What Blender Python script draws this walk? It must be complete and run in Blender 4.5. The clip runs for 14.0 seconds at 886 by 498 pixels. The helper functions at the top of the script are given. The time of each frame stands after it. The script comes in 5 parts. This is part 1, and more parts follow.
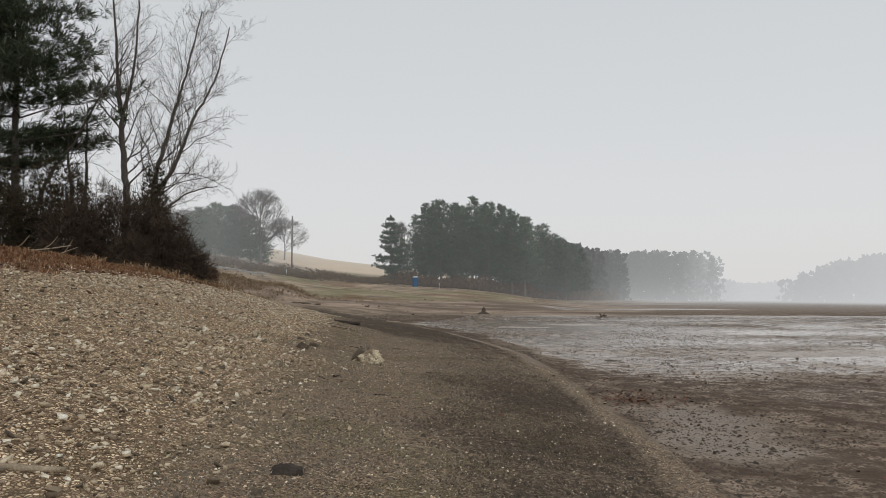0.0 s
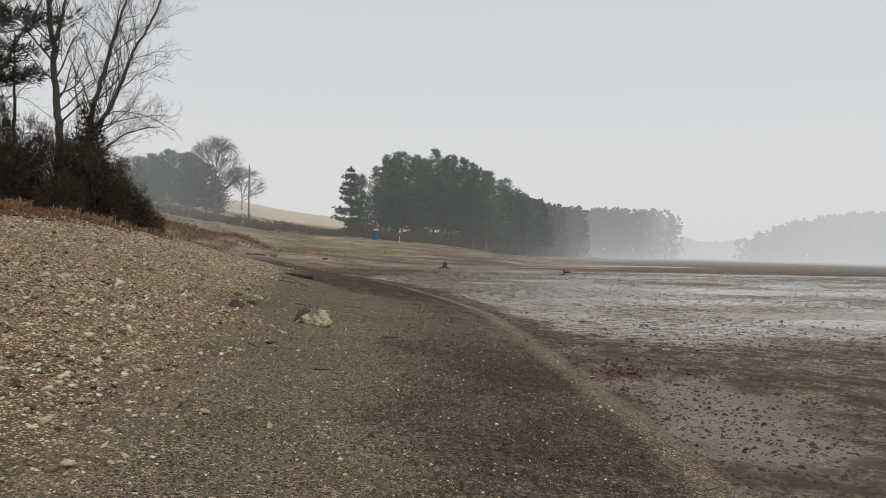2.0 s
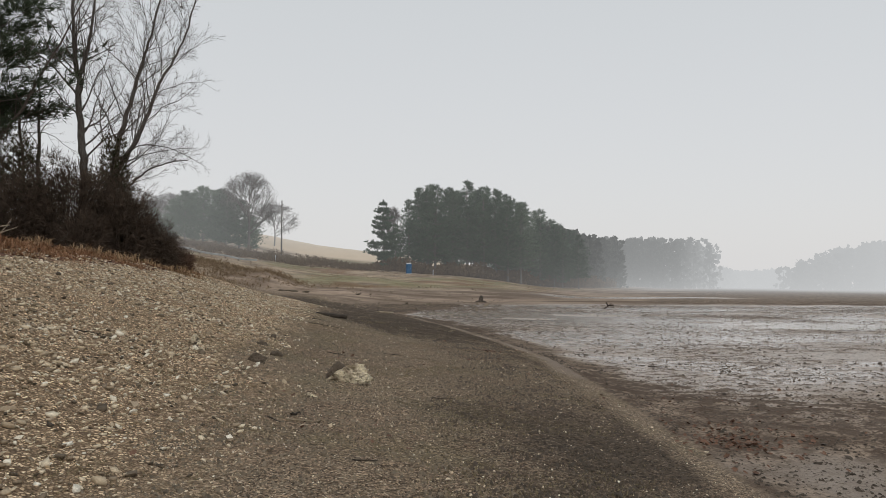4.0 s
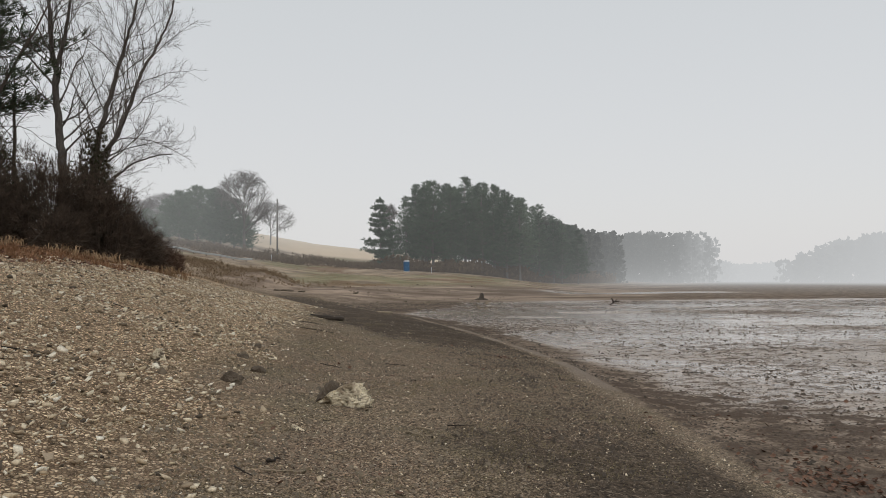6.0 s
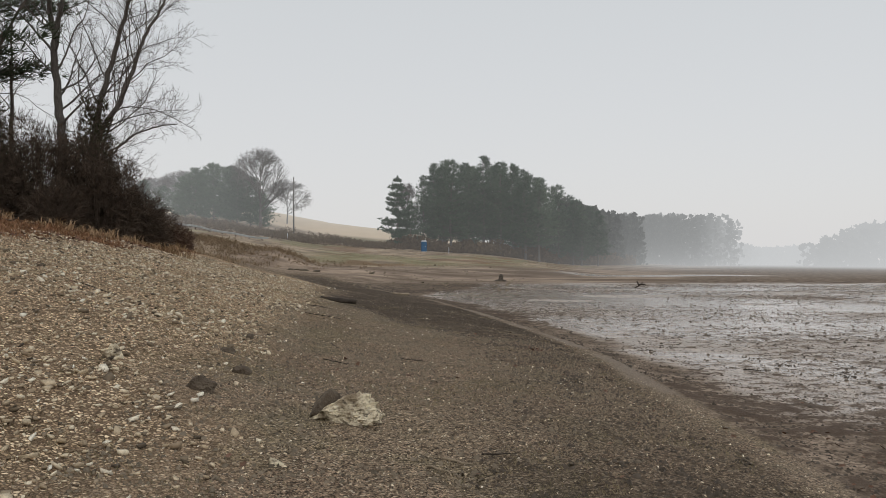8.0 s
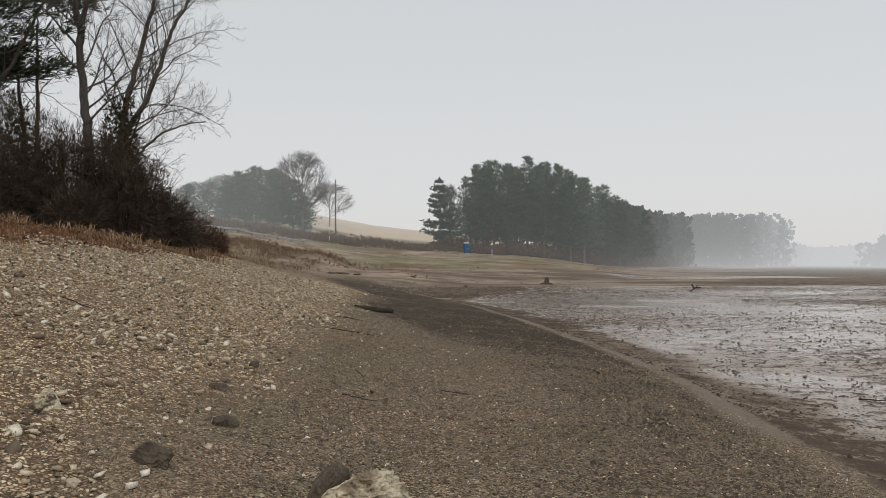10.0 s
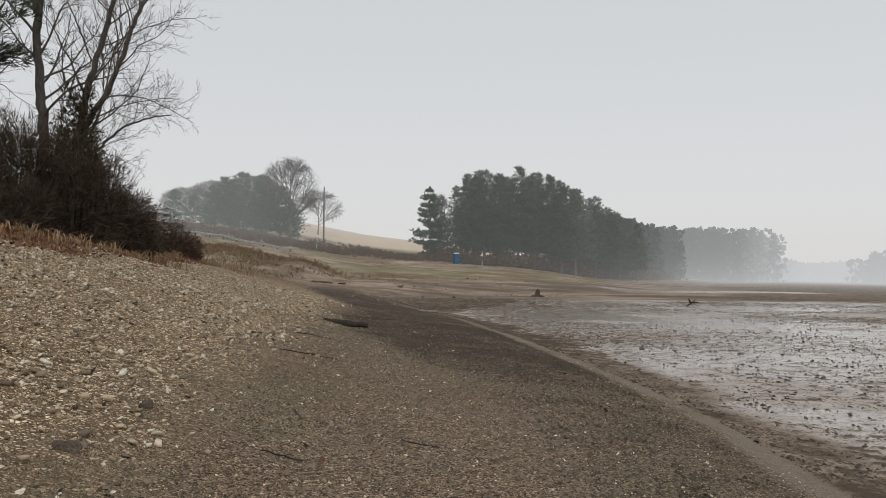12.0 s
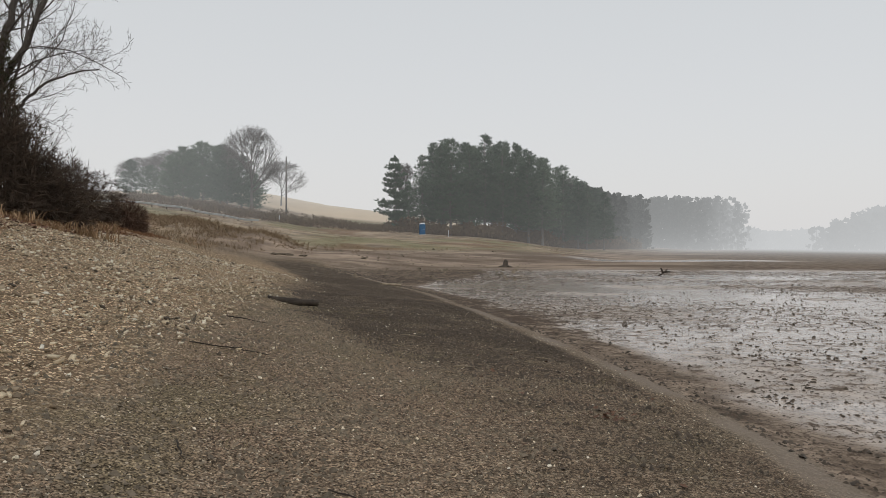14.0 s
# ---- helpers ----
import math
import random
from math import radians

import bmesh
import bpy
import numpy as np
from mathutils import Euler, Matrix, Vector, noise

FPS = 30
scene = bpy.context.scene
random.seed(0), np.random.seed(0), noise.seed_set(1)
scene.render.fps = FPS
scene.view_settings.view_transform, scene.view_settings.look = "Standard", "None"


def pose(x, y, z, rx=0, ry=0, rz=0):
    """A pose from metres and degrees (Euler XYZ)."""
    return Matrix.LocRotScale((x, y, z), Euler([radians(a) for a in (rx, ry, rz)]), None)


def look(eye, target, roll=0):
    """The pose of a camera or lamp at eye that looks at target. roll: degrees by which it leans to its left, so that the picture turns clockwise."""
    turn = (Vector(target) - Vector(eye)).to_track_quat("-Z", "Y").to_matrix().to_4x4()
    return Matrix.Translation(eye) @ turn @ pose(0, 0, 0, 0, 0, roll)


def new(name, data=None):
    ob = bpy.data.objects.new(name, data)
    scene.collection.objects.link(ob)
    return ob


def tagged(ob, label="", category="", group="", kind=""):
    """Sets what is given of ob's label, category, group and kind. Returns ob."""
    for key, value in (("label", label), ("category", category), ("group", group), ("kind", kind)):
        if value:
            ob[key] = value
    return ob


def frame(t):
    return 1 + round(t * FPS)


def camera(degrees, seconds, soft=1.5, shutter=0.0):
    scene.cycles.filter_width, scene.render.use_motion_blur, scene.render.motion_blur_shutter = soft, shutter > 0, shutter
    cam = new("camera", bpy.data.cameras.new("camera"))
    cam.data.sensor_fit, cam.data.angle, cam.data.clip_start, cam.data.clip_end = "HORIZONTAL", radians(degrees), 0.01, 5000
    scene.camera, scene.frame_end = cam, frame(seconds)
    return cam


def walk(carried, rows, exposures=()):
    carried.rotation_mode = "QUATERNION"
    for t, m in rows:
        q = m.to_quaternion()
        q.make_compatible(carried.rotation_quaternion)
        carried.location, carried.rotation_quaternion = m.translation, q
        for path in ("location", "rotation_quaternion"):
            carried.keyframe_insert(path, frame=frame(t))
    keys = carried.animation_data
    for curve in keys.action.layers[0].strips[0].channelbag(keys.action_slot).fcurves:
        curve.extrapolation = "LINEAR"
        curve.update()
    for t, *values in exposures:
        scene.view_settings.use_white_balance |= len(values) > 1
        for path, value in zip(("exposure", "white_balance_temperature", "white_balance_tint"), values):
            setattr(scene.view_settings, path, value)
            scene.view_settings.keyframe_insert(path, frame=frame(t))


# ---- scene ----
cam = camera(59.3, 14.0, 0.6)
METRES, EYE, TILT, LEAN, TURN = 16.5, 2.07, 3.4, 0.0, 0.0
ROWS = [
    (0.0, 0.0, 0.0, 0.0, 0.0, 0.0, -0.0),
    (0.5, -0.0002, 0.0365, -0.0036, -0.9, -0.7, -0.3),
    (1.0, 0.0036, 0.0713, -0.0065, -1.76, -1.78, -0.56),
    (1.5, 0.0027, 0.1083, -0.0091, -2.36, -2.84, -0.85),
    (2.0, 0.001, 0.1441, -0.0107, -2.85, -3.35, -1.08),
    (2.5, -0.0032, 0.1808, -0.0098, -2.43, -3.22, -1.13),
    (3.0, -0.0106, 0.2165, -0.0095, -1.66, -2.6, -1.04),
    (3.5, -0.0134, 0.255, -0.0106, -0.87, -1.44, -0.64),
    (4.0, -0.0177, 0.2895, -0.0127, -0.53, -0.97, -0.17),
    (6.5, -0.0306, 0.4524, -0.0198, -0.67, -1.37, 0.74),
    (7.0, -0.0309, 0.486, -0.0212, 0.06, -1.69, 0.53),
    (7.5, -0.0351, 0.5191, -0.0239, 0.48, -2.13, 0.33),
    (8.0, -0.0372, 0.5554, -0.027, 0.51, -2.6, 0.12),
    (10.5, -0.0446, 0.7346, -0.0318, 3.96, -2.33, 0.64),
    (11.0, -0.0454, 0.7734, -0.0343, 3.62, -2.08, 0.35),
    (11.5, -0.042, 0.8098, -0.037, 3.33, -1.73, 0.03),
    (12.0, -0.0384, 0.8474, -0.0411, 2.97, -1.68, -0.31),
    (12.5, -0.0334, 0.8856, -0.0446, 2.62, -1.88, -0.38),
    (13.0, -0.0329, 0.9233, -0.0482, 2.66, -2.92, -0.34),
    (13.5, -0.0351, 0.9594, -0.0496, 2.14, -3.71, -0.16),
    (14.0, -0.0376, 0.9945, -0.0505, 0.49, -3.83, 0.01),
]
walk(cam, [(t, pose(0, 0, EYE, TILT, LEAN, TURN) @ pose(METRES * x, METRES * y, METRES * z, 90 + pitch, roll, yaw)) for t, x, y, z, yaw, pitch, roll in ROWS])

# ---- light ----
world = bpy.data.worlds.new("overcast_sky")
scene.world = world
world.use_nodes = True
wn, wl = world.node_tree.nodes, world.node_tree.links
wn.clear()
w_out = wn.new("ShaderNodeOutputWorld")
w_sky = wn.new("ShaderNodeTexSky")
w_sky.sky_type, w_sky.sun_disc = "NISHITA", False
w_sky.sun_elevation, w_sky.sun_rotation = radians(48), radians(200)
w_sky.air_density, w_sky.dust_density, w_sky.ozone_density = 1.0, 4.0, 1.0
w_b1 = wn.new("ShaderNodeBackground")
w_b1.inputs[1].default_value = 0.015
wl.new(w_sky.outputs[0], w_b1.inputs[0])
# the fog-filled air: an even grey-white, a little darker and bluer overhead
w_tc = wn.new("ShaderNodeTexCoord")
w_sep = wn.new("ShaderNodeSeparateXYZ")
wl.new(w_tc.outputs["Generated"], w_sep.inputs[0])
w_ramp = wn.new("ShaderNodeValToRGB")
w_ramp.color_ramp.elements[0].position, w_ramp.color_ramp.elements[0].color = 0.0, (0.685, 0.675, 0.672, 1)
w_ramp.color_ramp.elements[1].position, w_ramp.color_ramp.elements[1].color = 0.45, (0.565, 0.588, 0.595, 1)
wl.new(w_sep.outputs[2], w_ramp.inputs[0])
w_b2 = wn.new("ShaderNodeBackground")
w_b2.inputs[1].default_value = 1.0
wl.new(w_ramp.outputs[0], w_b2.inputs[0])
w_add = wn.new("ShaderNodeAddShader")
wl.new(w_b1.outputs[0], w_add.inputs[0])
wl.new(w_b2.outputs[0], w_add.inputs[1])
wl.new(w_add.outputs[0], w_out.inputs[0])

sun = new("sun", bpy.data.lights.new("sun", "SUN"))
sun.data.energy, sun.data.angle, sun.data.color = 0.5, radians(30), (1.0, 0.97, 0.92)
sun.matrix_world = look((30, -60, 75), (0, 0, 0))

# ---- materials ----


class Mat:
    """A node material with a principled shader and short ways to add nodes."""

    def __init__(self, name, rough=0.9, spec=0.3):
        self.m = bpy.data.materials.new(name)
        self.m.use_nodes = True
        self.n, self.l = self.m.node_tree.nodes, self.m.node_tree.links
        self.b = self.n["Principled BSDF"]
        self.b.inputs["Roughness"].default_value = rough
        self.b.inputs["Specular IOR Level"].default_value = spec
        self.pos = self.n.new("ShaderNodeNewGeometry").outputs["Position"]

    def link(self, a, b):
        self.l.new(a, b)

    def noise(self, scale, detail=4, stretch=None, obj=False):
        t = self.n.new("ShaderNodeTexNoise")
        t.inputs["Scale"].default_value, t.inputs["Detail"].default_value = scale, detail
        src = self.pos
        if obj:
            src = self.n.new("ShaderNodeTexCoord").outputs["Object"]
        if stretch:
            mp = self.n.new("ShaderNodeMapping")
            mp.inputs["Scale"].default_value = stretch
            self.l.new(src, mp.inputs[0])
            src = mp.outputs[0]
        self.l.new(src, t.inputs["Vector"])
        return t.outputs["Fac"]

    def voronoi(self, scale, feature="F1", out="Distance"):
        t = self.n.new("ShaderNodeTexVoronoi")
        t.feature = feature
        t.inputs["Scale"].default_value = scale
        self.l.new(self.pos, t.inputs["Vector"])
        return t.outputs[out]

    def ramp(self, fac, *stops):
        r = self.n.new("ShaderNodeValToRGB").color_ramp
        node = self.n[-1]
        while len(r.elements) < len(stops):
            r.elements.new(0.5)
        for e, (p, c) in zip(r.elements, stops):
            e.position, e.color = p, ((c, c, c, 1) if isinstance(c, (int, float)) else (*c, 1))
        self.l.new(fac, node.inputs[0])
        return node.outputs[0]

    def mix(self, fac, a, b, mode="MIX"):
        t = self.n.new("ShaderNodeMix")
        t.data_type, t.blend_type = "RGBA", mode
        for sock, v in ((t.inputs[0], fac), (t.inputs[6], a), (t.inputs[7], b)):
            if isinstance(v, (int, float)):
                sock.default_value = v if sock == t.inputs[0] else (v, v, v, 1)
            elif isinstance(v, tuple):
                sock.default_value = (*v, 1)
            else:
                self.l.new(v, sock)
        return t.outputs[2]

    def math(self, op, a, b):
        t = self.n.new("ShaderNodeMath")
        t.operation, t.use_clamp = op, False
        for sock, v in zip(t.inputs, (a, b)):
            if isinstance(v, (int, float)):
                sock.default_value = v
            else:
                self.l.new(v, sock)
        return t.outputs[0]

    def attr(self, name):
        t = self.n.new("ShaderNodeAttribute")
        t.attribute_name = name
        return t.outputs["Fac"]

    def island(self):
        return self.n.new("ShaderNodeNewGeometry").outputs["Random Per Island"]

    def rand(self):
        return self.n.new("ShaderNodeObjectInfo").outputs["Random"]

    def color(self, c):
        self.l.new(c, self.b.inputs["Base Color"])

    def rough(self, r):
        self.l.new(r, self.b.inputs["Roughness"])

    def bump(self, h, strength=0.5, dist=0.02):
        t = self.n.new("ShaderNodeBump")
        t.inputs["Strength"].default_value, t.inputs["Distance"].default_value = strength, dist
        self.l.new(h, t.inputs["Height"])
        self.l.new(t.outputs[0], self.b.inputs["Normal"])

    def translucent(self, amount, col):
        tr = self.n.new("ShaderNodeBsdfTranslucent")
        tr.inputs[0].default_value = (*col, 1)
        mx = self.n.new("ShaderNodeMixShader")
        mx.inputs[0].default_value = amount
        self.l.new(self.b.outputs[0], mx.inputs[1])
        self.l.new(tr.outputs[0], mx.inputs[2])
        self.l.new(mx.outputs[0], self.n["Material Output"].inputs[0])


def plain(name, c1, c2, scale=8.0, rough=0.9, spec=0.3, bump=0.3, island=False, obj=False, stretch=None, dist=0.02):
    """A surface of two tones at two scales with a fine relief."""
    m = Mat(name, rough, spec)
    f = m.noise(scale, 6, stretch, obj)
    g = m.noise(scale * 7, 3, stretch, obj)
    col = m.mix(m.ramp(f, (0.3, 0.0), (0.7, 1.0)), c1, c2)
    col = m.mix(m.ramp(g, (0.35, 0.45), (0.65, 0.0)), col, tuple(v * 0.45 for v in c1))
    if island:
        col = m.mix(m.ramp(m.island(), (0.0, 0.0), (1.0, 0.55)), col, tuple(min(1, v * 1.5) for v in c2))
    m.color(col)
    m.bump(m.math("ADD", f, g), bump, dist)
    return m.m


def ground_material():
    m = Mat("lake_bed_ground", 0.9, 0.35)
    # gravel: shards of stone bedded in silt
    cell = m.voronoi(30, "F1", "Color")
    edge = m.voronoi(30, "DISTANCE_TO_EDGE")
    cell2 = m.voronoi(60, "F1", "Color")
    sep = m.n.new("ShaderNodeSeparateColor")
    m.link(cell, sep.inputs[0])
    big = m.noise(0.5, 3)
    fine = m.noise(45, 5)
    stone = m.ramp(sep.outputs[0], (0.0, (0.06, 0.046, 0.034)), (0.4, (0.24, 0.19, 0.13)), (0.75, (0.50, 0.42, 0.305)), (1.0, (0.80, 0.72, 0.56)))
    silt = m.mix(fine, (0.07, 0.054, 0.039), (0.21, 0.168, 0.12))
    gravel = m.mix(m.ramp(edge, (0.04, 0.0), (0.14, 0.8)), silt, stone)
    gravel = m.mix(m.ramp(m.noise(2.2, 4), (0.4, 0.0), (0.75, 0.4)), gravel, silt)
    gravel = m.mix(1.0, gravel, (1.95, 1.86, 1.78), "MULTIPLY")
    # mud of the old shore: dark brown, speckled with grit
    s2 = m.n.new("ShaderNodeSeparateColor")
    m.link(cell2, s2.inputs[0])
    clod = m.noise(16, 6)
    crumb = m.voronoi(50, "F1", "Color")
    s3 = m.n.new("ShaderNodeSeparateColor")
    m.link(crumb, s3.inputs[0])
    mud = m.mix(m.ramp(clod, (0.35, 0.0), (0.66, 1.0)), (0.16, 0.127, 0.09), (0.35, 0.288, 0.208))
    mud = m.mix(m.ramp(big, (0.35, 0.0), (0.7, 0.5)), mud, (0.215, 0.152, 0.112))
    mud = m.mix(m.ramp(m.noise(0.8, 5), (0.52, 0.0), (0.66, 0.5)), mud, (0.18, 0.168, 0.10))
    mud = m.mix(m.ramp(m.noise(70, 5), (0.42, 0.9), (0.53, 0.0)), mud, (0.03, 0.023, 0.017))
    mud = m.mix(1.0, mud, m.ramp(s3.outputs[0], (0.0, 0.35), (0.5, 0.95), (1.0, 1.9)), "MULTIPLY")
    mud = m.mix(m.ramp(s2.outputs[1], (0.96, 0.0), (0.97, 0.75)), mud, (0.58, 0.53, 0.43))
    dark = m.attr("dark")
    mud = m.mix(m.math("MULTIPLY", dark, 0.9), mud, m.mix(m.ramp(clod, (0.4, 0.0), (0.65, 1.0)), (0.026, 0.021, 0.016), (0.10, 0.081, 0.062)))
    mud = m.mix(m.ramp(s3.outputs[1], (0.90, 0.0), (0.93, 0.45)), mud, (0.36, 0.31, 0.24))
    # pale silt along the lip of the shore
    pale = m.mix(m.noise(14, 5), (0.165, 0.145, 0.122), (0.30, 0.268, 0.23))
    # bed of the lake: grey-brown silt, wet in places
    bed = m.mix(m.ramp(m.noise(3.0, 6), (0.3, 0.0), (0.7, 1.0)), (0.215, 0.175, 0.14), (0.44, 0.378, 0.318))
    dry = m.mix(m.ramp(m.noise(1.3, 9), (0.36, 0.0), (0.62, 1.0)), (0.11, 0.086, 0.066), (0.34, 0.285, 0.228))
    dry = m.mix(m.ramp(m.noise(11, 6), (0.42, 0.6), (0.56, 0.0)), dry, (0.07, 0.053, 0.04))
    bed = m.mix(m.ramp(m.attr("wet"), (0.05, 0.0), (0.45, 1.0)), dry, bed)
    clods = m.attr("clods")
    streak = m.math("ADD", m.noise(2.6, 9, (1.2, 0.9, 1)), m.math("MULTIPLY", clods, 0.22))
    grain = m.math("ADD", m.noise(18, 7, (1.1, 0.9, 1)), m.math("MULTIPLY", clods, 0.16))
    debris = m.math("MAXIMUM", m.ramp(streak, (0.60, 0.0), (0.70, 0.8)), m.ramp(grain, (0.58, 0.0), (0.65, 0.9)))
    bed = m.mix(debris, bed, m.mix(fine, (0.045, 0.034, 0.027), (0.125, 0.096, 0.074)))
    # leaf litter and dry grass roots at the top of the bank
    litter = m.mix(m.ramp(m.noise(18, 6), (0.35, 0.0), (0.65, 1.0)), (0.12, 0.065, 0.036), (0.34, 0.20, 0.11))
    far = m.mix(m.ramp(m.noise(0.3, 9, (0.7, 1.0, 1)), (0.38, 0.0), (0.62, 1.0)), (0.17, 0.14, 0.105), (0.39, 0.33, 0.25))
    far = m.mix(m.ramp(m.noise(0.05, 3), (0.46, 0.0), (0.58, 0.65)), far, (0.18, 0.19, 0.095))
    far = m.mix(m.ramp(m.noise(0.11, 6), (0.52, 0.0), (0.60, 0.7)), far, (0.17, 0.105, 0.062))
    field = m.mix(m.noise(0.25, 5, (1, 0.3, 1)), (0.52, 0.45, 0.34), (0.62, 0.54, 0.42))
    col = m.mix(m.attr("bed"), mud, bed)
    col = m.mix(m.attr("lip"), col, pale)
    col = m.mix(m.attr("gravel"), col, gravel)
    col = m.mix(m.attr("litter"), col, litter)
    flat = m.mix(m.ramp(m.noise(0.6, 8, (0.5, 1.0, 1)), (0.35, 0.0), (0.65, 1.0)), (0.20, 0.163, 0.132), (0.41, 0.345, 0.28))
    flat = m.mix(m.ramp(m.noise(0.1, 8, (0.55, 1.2, 1)), (0.44, 0.0), (0.58, 0.85)), flat, (0.12, 0.092, 0.07))
    col = m.mix(m.attr("flat"), col, flat)
    col = m.mix(m.attr("meadow"), col, far)
    col = m.mix(m.attr("field"), col, field)
    m.color(m.mix(1.0, col, (1.09, 1.0, 0.935), "MULTIPLY"))
    wet = m.math("MULTIPLY", m.attr("wet"), m.math("SUBTRACT", 1.0, m.math("MULTIPLY", debris, 0.85)))
    m.rough(m.ramp(wet, (0.0, 0.92), (0.4, 0.34), (1.0, 0.10)))
    m.link(m.ramp(wet, (0.0, 0.12), (1.0, 0.8)), m.b.inputs["Specular IOR Level"])
    h = m.math("ADD", m.math("MULTIPLY", fine, 0.5), m.math("MULTIPLY", clod, 0.7))
    h = m.math("ADD", h, m.math("MULTIPLY", s3.outputs[0], 0.35))
    h = m.math("ADD", h, m.math("MULTIPLY", m.ramp(edge, (0.0, 0.0), (0.2, 1.0)), m.attr("gravel")))
    h = m.math("MULTIPLY", h, m.ramp(wet, (0.0, 1.0), (0.5, 0.15), (1.0, 0.05)))
    m.bump(h, 1.0, 0.03)
    # painted haze: the far ground takes on emission with distance
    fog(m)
    return m.m


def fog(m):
    """Paints haze into a surface as fog-coloured emission, set by distance and place: thin to the grove, thick over the
    open lake beyond it.
    """
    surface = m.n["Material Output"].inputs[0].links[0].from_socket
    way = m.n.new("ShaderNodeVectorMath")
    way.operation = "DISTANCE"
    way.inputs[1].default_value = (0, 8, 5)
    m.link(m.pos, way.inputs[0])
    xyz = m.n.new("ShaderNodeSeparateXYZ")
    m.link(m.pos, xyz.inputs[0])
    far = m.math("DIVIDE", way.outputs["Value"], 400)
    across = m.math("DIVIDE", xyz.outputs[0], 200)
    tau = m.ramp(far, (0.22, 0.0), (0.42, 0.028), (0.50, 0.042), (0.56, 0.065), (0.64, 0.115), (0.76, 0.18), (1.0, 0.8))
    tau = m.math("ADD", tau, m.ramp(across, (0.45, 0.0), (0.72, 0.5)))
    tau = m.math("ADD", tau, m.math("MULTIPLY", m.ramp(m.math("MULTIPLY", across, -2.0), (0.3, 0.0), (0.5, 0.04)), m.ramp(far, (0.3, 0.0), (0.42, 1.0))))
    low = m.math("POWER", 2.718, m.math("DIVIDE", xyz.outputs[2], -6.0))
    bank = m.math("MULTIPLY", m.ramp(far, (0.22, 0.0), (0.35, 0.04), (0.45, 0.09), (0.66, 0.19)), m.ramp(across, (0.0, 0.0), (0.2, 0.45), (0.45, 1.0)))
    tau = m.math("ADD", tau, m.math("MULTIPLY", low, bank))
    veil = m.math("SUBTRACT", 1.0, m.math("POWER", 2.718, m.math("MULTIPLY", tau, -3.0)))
    # the haze is a flat glow near the sky's colour, no fog in the air
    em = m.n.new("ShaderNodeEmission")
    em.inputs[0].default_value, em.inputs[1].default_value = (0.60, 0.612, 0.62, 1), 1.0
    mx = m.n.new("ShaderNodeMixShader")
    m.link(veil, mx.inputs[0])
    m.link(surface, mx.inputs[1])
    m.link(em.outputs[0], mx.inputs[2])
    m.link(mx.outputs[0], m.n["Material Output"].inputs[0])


def painted_mist_material(name, c1, c2, translucent=0.0):
    """Growth and posts beyond a hundred metres, with the haze before them painted in as glow."""
    m = Mat(name, 1.0, 0.0)
    m.color(m.mix(m.math("MULTIPLY", m.math("ADD", m.noise(0.5, 6), m.rand()), 0.6), c1, c2))
    if translucent:
        m.translucent(translucent, c2)
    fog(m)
    return m.m


GROUND = ground_material()


def stone_material():
    m = Mat("shore_stone", 0.85, 0.3)
    r = m.island()
    col = m.ramp(r, (0.0, (0.05, 0.038, 0.028)), (0.25, (0.34, 0.26, 0.175)), (0.6, (0.70, 0.56, 0.385)), (0.85, (0.88, 0.76, 0.57)), (1.0, (0.97, 0.91, 0.78)))
    col = m.mix(m.ramp(m.noise(70, 4), (0.4, 0.0), (0.7, 0.4)), col, (0.22, 0.175, 0.12))
    m.color(col)
    m.bump(m.noise(120, 3), 0.4, 0.005)
    return m.m


def single_stone_material():
    m = Mat("single_stone", 0.85, 0.3)
    col = m.ramp(m.rand(), (0.0, (0.05, 0.038, 0.028)), (0.3, (0.30, 0.225, 0.15)), (0.65, (0.62, 0.51, 0.37)), (1.0, (0.92, 0.86, 0.72)))
    col = m.mix(m.ramp(m.noise(70, 4), (0.4, 0.0), (0.7, 0.4)), col, (0.22, 0.175, 0.12))
    m.color(col)
    m.bump(m.noise(120, 3), 0.4, 0.005)
    return m.m


STONES = stone_material()
STONE = single_stone_material()
CLOD = plain("dark_mud_clod", (0.045, 0.035, 0.027), (0.10, 0.078, 0.058), 20, 0.8, 0.3, 0.5, True)
BARK = plain("grey_bark", (0.10, 0.088, 0.078), (0.19, 0.17, 0.15), 6, 0.95, 0.2, 0.8, stretch=(3, 3, 0.6))
MUD_CLOD = plain("mud_clod", (0.07, 0.055, 0.041), (0.25, 0.203, 0.148), 20, 0.9, 0.2, 0.5, True)
TWIG = plain("dark_twig", (0.085, 0.07, 0.06), (0.15, 0.125, 0.105), 10, 0.9, 0.2, 0.2)
NEEDLE = plain("pine_needles", (0.03, 0.042, 0.024), (0.062, 0.08, 0.045), 2.5, 0.75, 0.3, 0.1, True)


# far copies of needle, brush, bark and wood, paled by painted-in haze
NEEDLE_HAZED = painted_mist_material("hazed_pine_needles", (0.036, 0.06, 0.042), (0.165, 0.21, 0.15), 0.25)
BRUSH_HAZED = painted_mist_material("hazed_brush", (0.085, 0.062, 0.043), (0.20, 0.15, 0.10))
BARK_HAZED = painted_mist_material("hazed_grey_bark", (0.12, 0.11, 0.10), (0.2, 0.185, 0.17))
WOOD_HAZED = painted_mist_material("misty_wood", (0.055, 0.06, 0.052), (0.10, 0.105, 0.09))
BRUSH = plain("brush_twigs", (0.042, 0.03, 0.023), (0.095, 0.07, 0.052), 3, 0.9, 0.2, 0.2, True)
